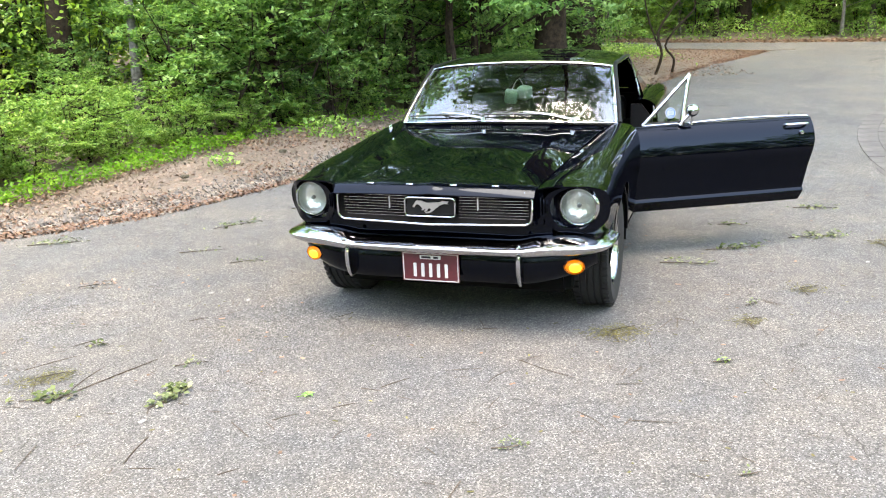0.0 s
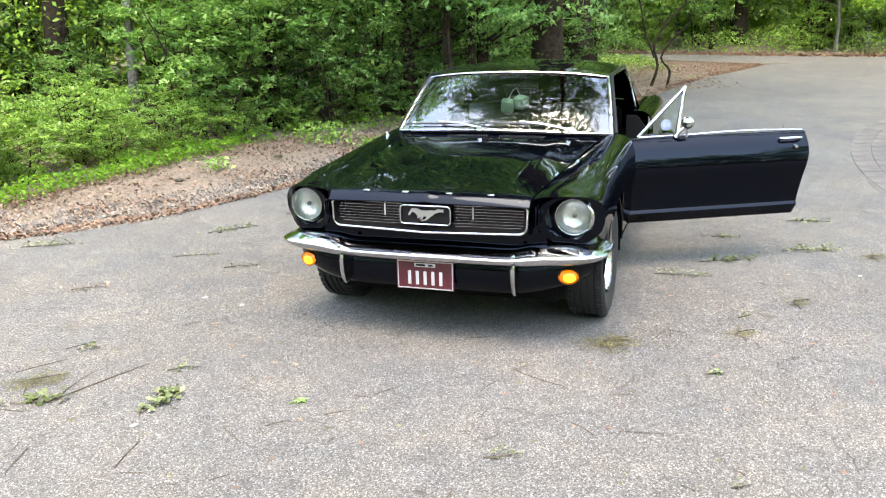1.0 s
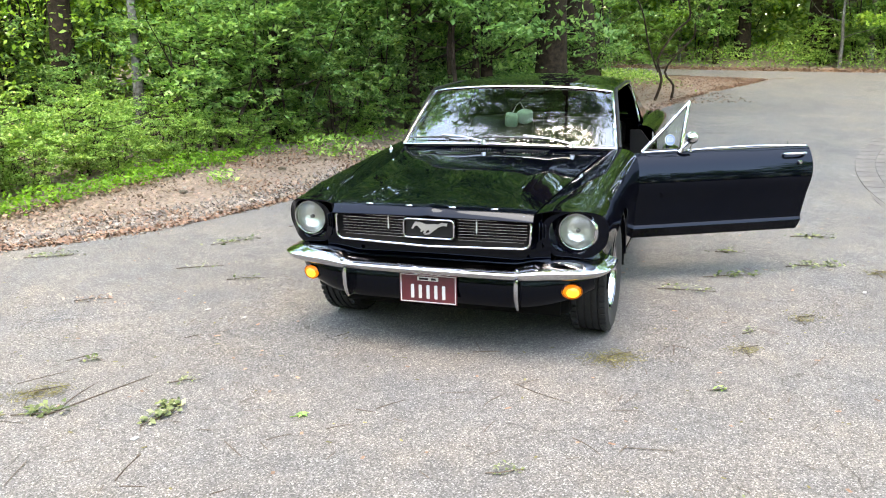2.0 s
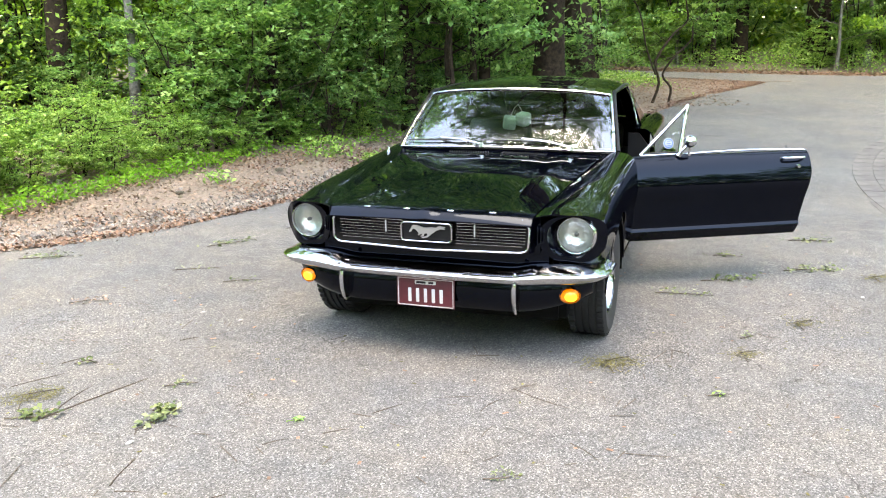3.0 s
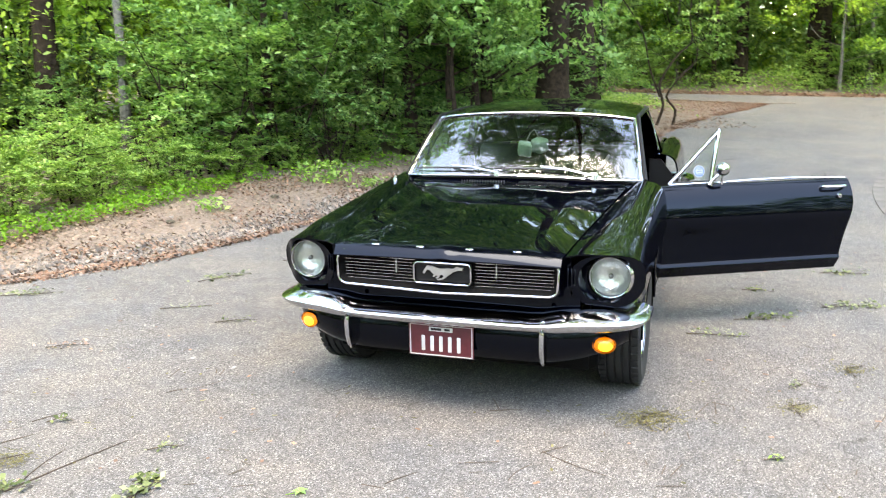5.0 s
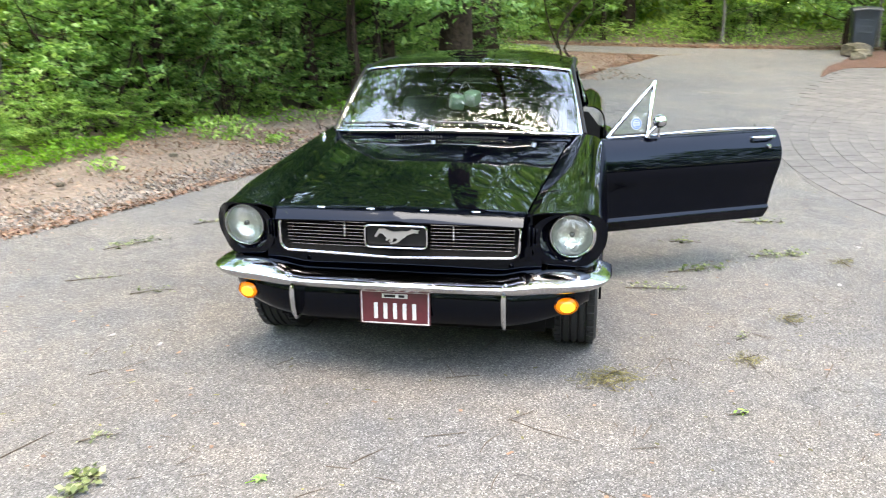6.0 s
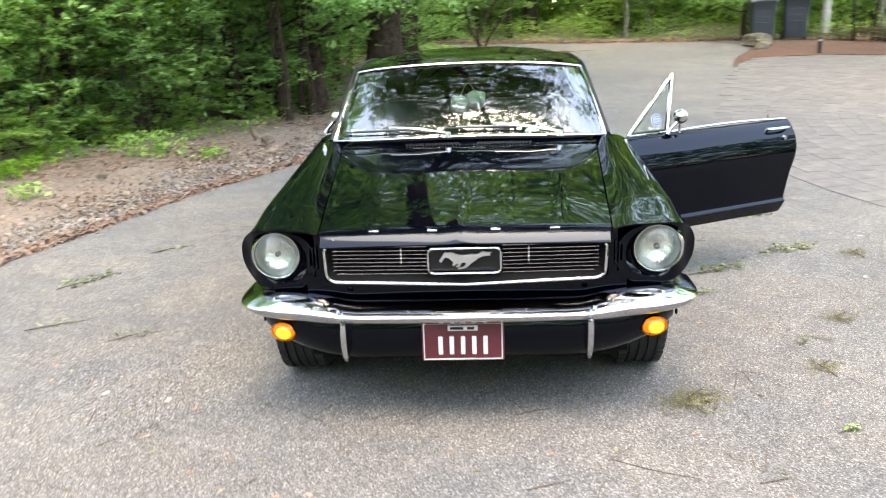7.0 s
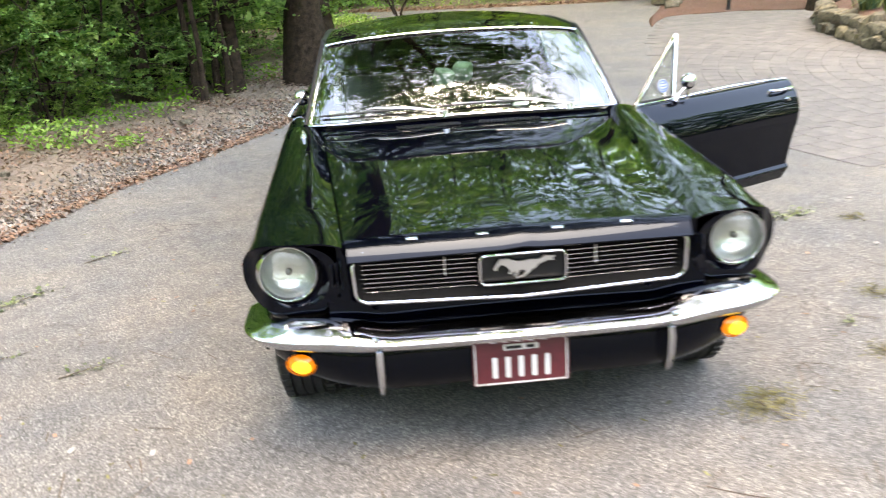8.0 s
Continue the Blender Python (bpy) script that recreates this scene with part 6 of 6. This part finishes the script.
def build_sapling():
    """Crooked dark stems at the tip of the verge."""
    rng = np.random.default_rng(61)
    ob = thing("sapling", "crooked thin sapling with bare dark stems and sparse leaves", "tree", sit(4.36, 16.2))
    tips, sprays_bm = [], bmesh.new()
    stems = ([(0, 0, -0.05), (0.12, 0, 0.35), (0.05, 0.05, 0.75), (0.35, 0, 1.25), (0.62, 0.05, 1.5), (0.55, 0, 1.9), (0.6, 0.1, 2.6), (0.5, 0.1, 3.6)],
             [(0.34, 0.1, -0.05), (0.38, 0.1, 0.25), (0.2, 0.08, 0.5), (0.42, 0.05, 0.85), (0.7, 0.0, 1.15), (0.72, 0.0, 1.45), (1.0, 0.1, 1.7), (1.1, 0.1, 2.5)],
             [(0.05, 0.0, 0.5), (-0.15, 0.0, 1.0), (-0.3, 0.1, 1.7), (-0.7, 0.1, 2.3), (-1.1, 0.1, 3.0)])
    for k, pts in enumerate(stems):
        bm = bmesh.new()
        line = curve_through(pts, 22)
        tube(bm, line, [lerp((0.03, 0.026, 0.018)[k], 0.008, i / (len(line) - 1)) for i in range(len(line))], 6)
        part("stem", bm, BARK, ob)
        for j in range(9):
            b = line[rng.integers(8, len(line))]
            q = limb(sprays_bm, b, rng.normal(0, 1, 3) * (1, 1, 0.5), rng.uniform(0.35, 0.9), 0.007, rng, 5, 0.7, 4)
            tips += [q[-1], q[-2], q[-3]]
    tagged(part("twigs", sprays_bm, BARK, ob), kind="stuff")
    fo = new("foliage", quads_mesh("foliage", leaf_cloud(sprays([np.array(t) for t in tips if t[2] > 1.2], 12, 0.2, rng), 0.085, rng), 4, LEAF_BRIGHT))
    fo.parent = ob


def build_verge_bits():
    rng = np.random.default_rng(62)
    for x, y, size, n in ((-1.3, 10.9, 0.34, 260), (-0.71, 10.45, 0.15, 70), (-2.35, 9.35, 0.16, 70), (-0.15, 11.9, 0.18, 60)):
        ob = thing("weed_clump", "low clump of fresh green weeds on the verge", "weeds", sit(x, y), group="weed clumps")
        c = rng.normal(0, 1, (n, 3)) * (size * 0.6, size * 0.45, 0) + np.array([0, 0, 1]) * rng.uniform(0.01, size * 0.75, (n, 1))
        fo = new("foliage", quads_mesh("foliage", leaf_cloud(c, 0.07, rng, 0.1, 0.5), 4, LEAF_BRIGHT))
        fo.parent = ob
    rock = rock_mesh(88)
    for x, y, s, turn in ((-0.02, 11.22, 0.13, 20), (0.75, 12.55, 0.1, 80), (-1.75, 9.9, 0.08, 140), (-2.6, 8.7, 0.07, 10)):
        ob = tagged(new("rock", rock), "small grey rock among leaves on the verge", "rock", group="verge rocks")
        ob.matrix_basis = sit(x, y, turn, 0.02) @ Matrix.Diagonal((s * 1.5, s, s * 0.7, 1))
    ob = thing("dead_branch", "broken dark branch sticking up from the verge", "branch", sit(-0.2, 11.3))
    bm = bmesh.new()
    tube(bm, [(0.05, 0, 0.0), (0.02, 0, 0.08), (-0.02, 0.02, 0.17), (0.02, 0.02, 0.24)], [0.016, 0.014, 0.012, 0.006], 6)
    tube(bm, [(-0.015, 0.01, 0.13), (0.06, 0.0, 0.22)], [0.009, 0.004], 5)
    part("limb", bm, TWIG, ob)


def drop_debris():
    for k, (a, b, r, bend) in enumerate((
            ((-1.78, 3.38), (-1.45, 3.82), 0.006, 0.02), ((-1.75, 3.46), (-1.69, 3.75), 0.004, 0.1), ((-1.27, 2.77), (-1.24, 2.98), 0.005, 0.08), ((-1.24, 2.73), (-1.14, 2.72), 0.004, 0.05),
            ((-0.89, 2.65), (-0.82, 2.69), 0.004, 0.1), ((-0.76, 3.08), (-0.66, 3.13), 0.0035, 0.1), ((-0.52, 3.17), (-0.42, 3.21), 0.004, 0.05), ((-0.41, 3.36), (-0.32, 3.32), 0.004, 0.05),
            ((-0.32, 3.36), (-0.19, 3.45), 0.004, 0.06), ((0.16, 3.36), (0.27, 3.49), 0.0035, 0.2), ((0.33, 3.60), (0.55, 3.37), 0.004, -0.1), ((0.50, 3.03), (0.59, 2.85), 0.0035, 0.15),
            ((0.14, 3.10), (0.20, 3.21), 0.0035, 0.1), ((0.15, 4.04), (0.31, 4.04), 0.004, 0.05), ((-1.96, 4.05), (-1.84, 4.16), 0.004, 0.05), ((-1.44, 4.37), (-1.35, 4.42), 0.0035, 0.1),
            ((-2.08, 3.75), (-1.89, 3.91), 0.004, 0.05), ((-0.60, 4.33), (-0.52, 4.39), 0.003, 0.1), ((1.21, 4.07), (1.28, 4.02), 0.003, 0.1))):
        build_twig(a, b, r, bend, "long dry branch lying across asphalt" if k == 0 else "thin dry brown twig lying on asphalt")
    for k, (x, y, turn, ln, n, size, mat) in enumerate((
            (-1.81, 3.40, 10, 0.26, 26, 0.05, SPRIG), (-1.26, 3.35, 60, 0.26, 30, 0.05, PALE_LEAF), (-1.25, 3.44, 10, 0.12, 9, 0.06, SPRIG),
            (-1.26, 3.73, 15, 0.16, 10, 0.03, PALE_LEAF), (-1.83, 4.04, 10, 0.12, 7, 0.04, SPRIG), (1.26, 3.47, 5, 0.1, 4, 0.045, LEAF_BRIGHT), (1.69, 4.24, 30, 0.12, 10, 0.03, PALE_LEAF),
            (1.59, 5.06, -15, 0.36, 26, 0.035, PALE_LEAF), (1.99, 5.37, 5, 0.4, 30, 0.045, SPRIG), (2.66, 5.57, 0, 0.42, 44, 0.045, PALE_LEAF), (2.21, 6.00, -20, 0.22, 14, 0.04, SPRIG),
            (3.03, 6.43, -10, 0.34, 26, 0.045, PALE_LEAF), (-1.73, 5.90, 10, 0.34, 14, 0.035, PALE_LEAF), (-1.33, 5.56, 10, 0.26, 12, 0.035, SPRIG), (-1.64, 6.69, 35, 0.42, 26, 0.05, PALE_LEAF),
            (-2.22, 5.13, 10, 0.24, 16, 0.04, LITTER), (-2.98, 6.31, 10, 0.4, 30, 0.045, PALE_LEAF), (-1.13, 7.22, 20, 0.3, 12, 0.04, PALE_LEAF), (1.01, 2.48, 15, 0.08, 6, 0.02, PALE_LEAF), (0.19, 2.76, 10, 0.14, 16, 0.025, PALE_LEAF))):
        build_sprig(x, y, turn, ln, n, size, mat, 40 + k, "fallen sprig of green leaves on asphalt" if mat in (LEAF_MID, LEAF_BRIGHT, SPRIG) else ("small heap of dead leaves on asphalt" if mat is LITTER else "wilted pale green sprig on asphalt"))
    build_catkins(-1.92, 3.62, 20, 0.26, 0.18, 90, 3, "heap of yellowish fallen blossom on asphalt")
    build_catkins(0.86, 3.90, 15, 0.26, 0.17, 110, 4, "tangle of olive fallen blossom on asphalt")
    build_catkins(2.07, 4.44, 10, 0.22, 0.13, 40, 5, "thin scatter of yellow blossom on asphalt")
    build_catkins(2.99, 5.34, 10, 0.2, 0.13, 36, 6, "thin scatter of yellow blossom on asphalt")
    build_catkins(1.57, 3.97, 10, 0.18, 0.13, 26, 7, "thin scatter of yellow blossom on asphalt")
    # one bright maple leaf
    leaf = thing("maple_leaf", "single bright green leaf on asphalt", "leaf", sit(-0.64, 3.31, 30))
    bm = bmesh.new()
    ring = [bm.verts.new((r * math.cos(a), r * math.sin(a), 0.006 + 0.008 * (k % 2))) for k, (r, a) in enumerate((0.034 if k % 2 == 0 else 0.018, 2 * math.pi * k / 10) for k in range(10))]
    mid = bm.verts.new((0, 0, 0.004))
    for i in range(10):
        bm.faces.new((mid, ring[i], ring[(i + 1) % 10]))
    part("blade", bm, LEAF_MID, leaf)
    bm = bmesh.new()
    tube(bm, [(-0.02, 0, 0.006), (-0.055, 0.01, 0.004)], 0.0015, 5)
    part("stalk", bm, LEAF_LIME, leaf)
    for x, y in ((-1.43, 4.87), (-1.17, 4.70), (-1.31, 3.12), (3.31, 5.65), (2.68, 4.92)):
        bm = bmesh.new()
        box(bm, (0, 0, 0.004), (0.034, 0.022, 0.01), 0.004)
        ob = tagged(new("stone_chip", finish("stone_chip", bm, CHIP_WHITE)), "small white stone chip on asphalt", "stone", group="stone chips on the asphalt")
        ob.matrix_basis = sit(x, y, x * 90)
    rng = np.random.default_rng(77)
    for count, ln, w, mat, label in ((260, 0.07, 0.0028, TWIG, "thin brown twigs strewn over the asphalt"), (1000, 0.03, 0.0026, TWIG, "fine dark needles and twig bits over the asphalt"), (700, 0.01, 0.005, CATKIN, "tiny yellowish flecks strewn over the asphalt"), (500, 0.012, 0.007, RUSTY, "small brown leaf crumbs over the asphalt")):
        vs = []
        for k in range(count):
            x, y = rng.uniform(-4.5, 7), rng.uniform(1.2, 12)
            if y > along(EDGE, x) - 0.2:
                continue
            a, s = rng.uniform(0, 6.28), rng.uniform(0.4, 1.4)
            d, e = np.array([math.cos(a), math.sin(a), 0]) * ln * s, np.array([-math.sin(a), math.cos(a), 0]) * w
            c = np.array([x, y, rise(x, y) + 0.004])
            vs += [c - d - e, c + d - e, c + d + e, c - d + e]
        tagged(new("debris", quads_mesh("debris", np.array(vs), 4, mat)), label, "debris", kind="stuff")


def paver_pose(x, y, turn):
    slope = math.degrees(math.atan((rise(x, y + 0.1) - rise(x, y - 0.1)) / 0.2))
    return pose(x, y, rise(x, y) + 0.001 + 0.004 * noise.noise((x * 9, y * 9, 0)), slope, 0, 0) @ pose(0, 0, 0, 0, 0, turn)


def lay_pavers():
    """Curved courses of grey pavers; the joints lie open to the bed below."""
    base = bmesh.new()
    rows = []
    for i in range(30):
        y = lerp(3.4, 16.3, i / 29)
        x0 = along(PAVE_EDGE, y) + 0.09
        x1 = max(x0 + 0.05, along(WALL_X, y))
        rows.append([(lerp(x0, x1, j / 14), y, rise(x0, y) + 0.003) for j in range(15)])
    slab(base, rows, (0, 0, -0.03))
    court = tagged(new("pavement", finish("pavement", base, JOINT_SAND)), "grey concrete pavers laid in curved courses", "paving", kind="structure")
    bm = bmesh.new()
    a, b, h = 0.137, 0.1062, 0.009
    lo = [(-a, -b, 0), (a, -b, 0), (a, b, 0), (-a, b, 0)]
    mid = [(x, y, h - 0.005) for x, y, _ in lo]
    top = [(x * 0.98, y * 0.975, h) for x, y, _ in lo]
    vs = sheet(bm, [lo, mid, top], True)
    bm.faces.new(vs[-1])
    block = finish("paver", bm, PAVER, False)
    spots = []
    r = 10.6
    while r > 3.0:
        n = int(2 * math.pi * r / 0.278)
        for k in range(n):
            t = 2 * math.pi * (k + 0.5 * (int(r * 100) % 2)) / n
            x, y = 12 + r * math.cos(t), 6 + r * math.sin(t)
            if 3.5 < y < along(BED_LOW, x) - 0.1 and along(PAVE_EDGE, y) + 0.12 < x < along(WALL_X, y) - 0.12:
                spots.append((x, y, math.degrees(t) + 90))
        r -= 0.215
    spots.sort(key=lambda p: (p[0] - 3) ** 2 + (p[1] - 7) ** 2)
    for x, y, turn in spots[:300]:
        ob = new("paver", block)
        ob.parent = court
        ob.matrix_basis = paver_pose(x, y, turn)
    rest = bmesh.new()
    for x, y, turn in spots[300:]:
        m = paver_pose(x, y, turn)
        v = sheet(rest, [[m @ Vector(p) for p in row] for row in (lo, mid, top)], True)
        rest.faces.new(v[-1])
    tagged(part("paver_field", rest, PAVER, court, smooth=False), kind="stuff")


_rng = np.random.default_rng(9)
build_forecourt(_rng)
build_sapling()
build_verge_bits()
drop_debris()
lay_pavers()
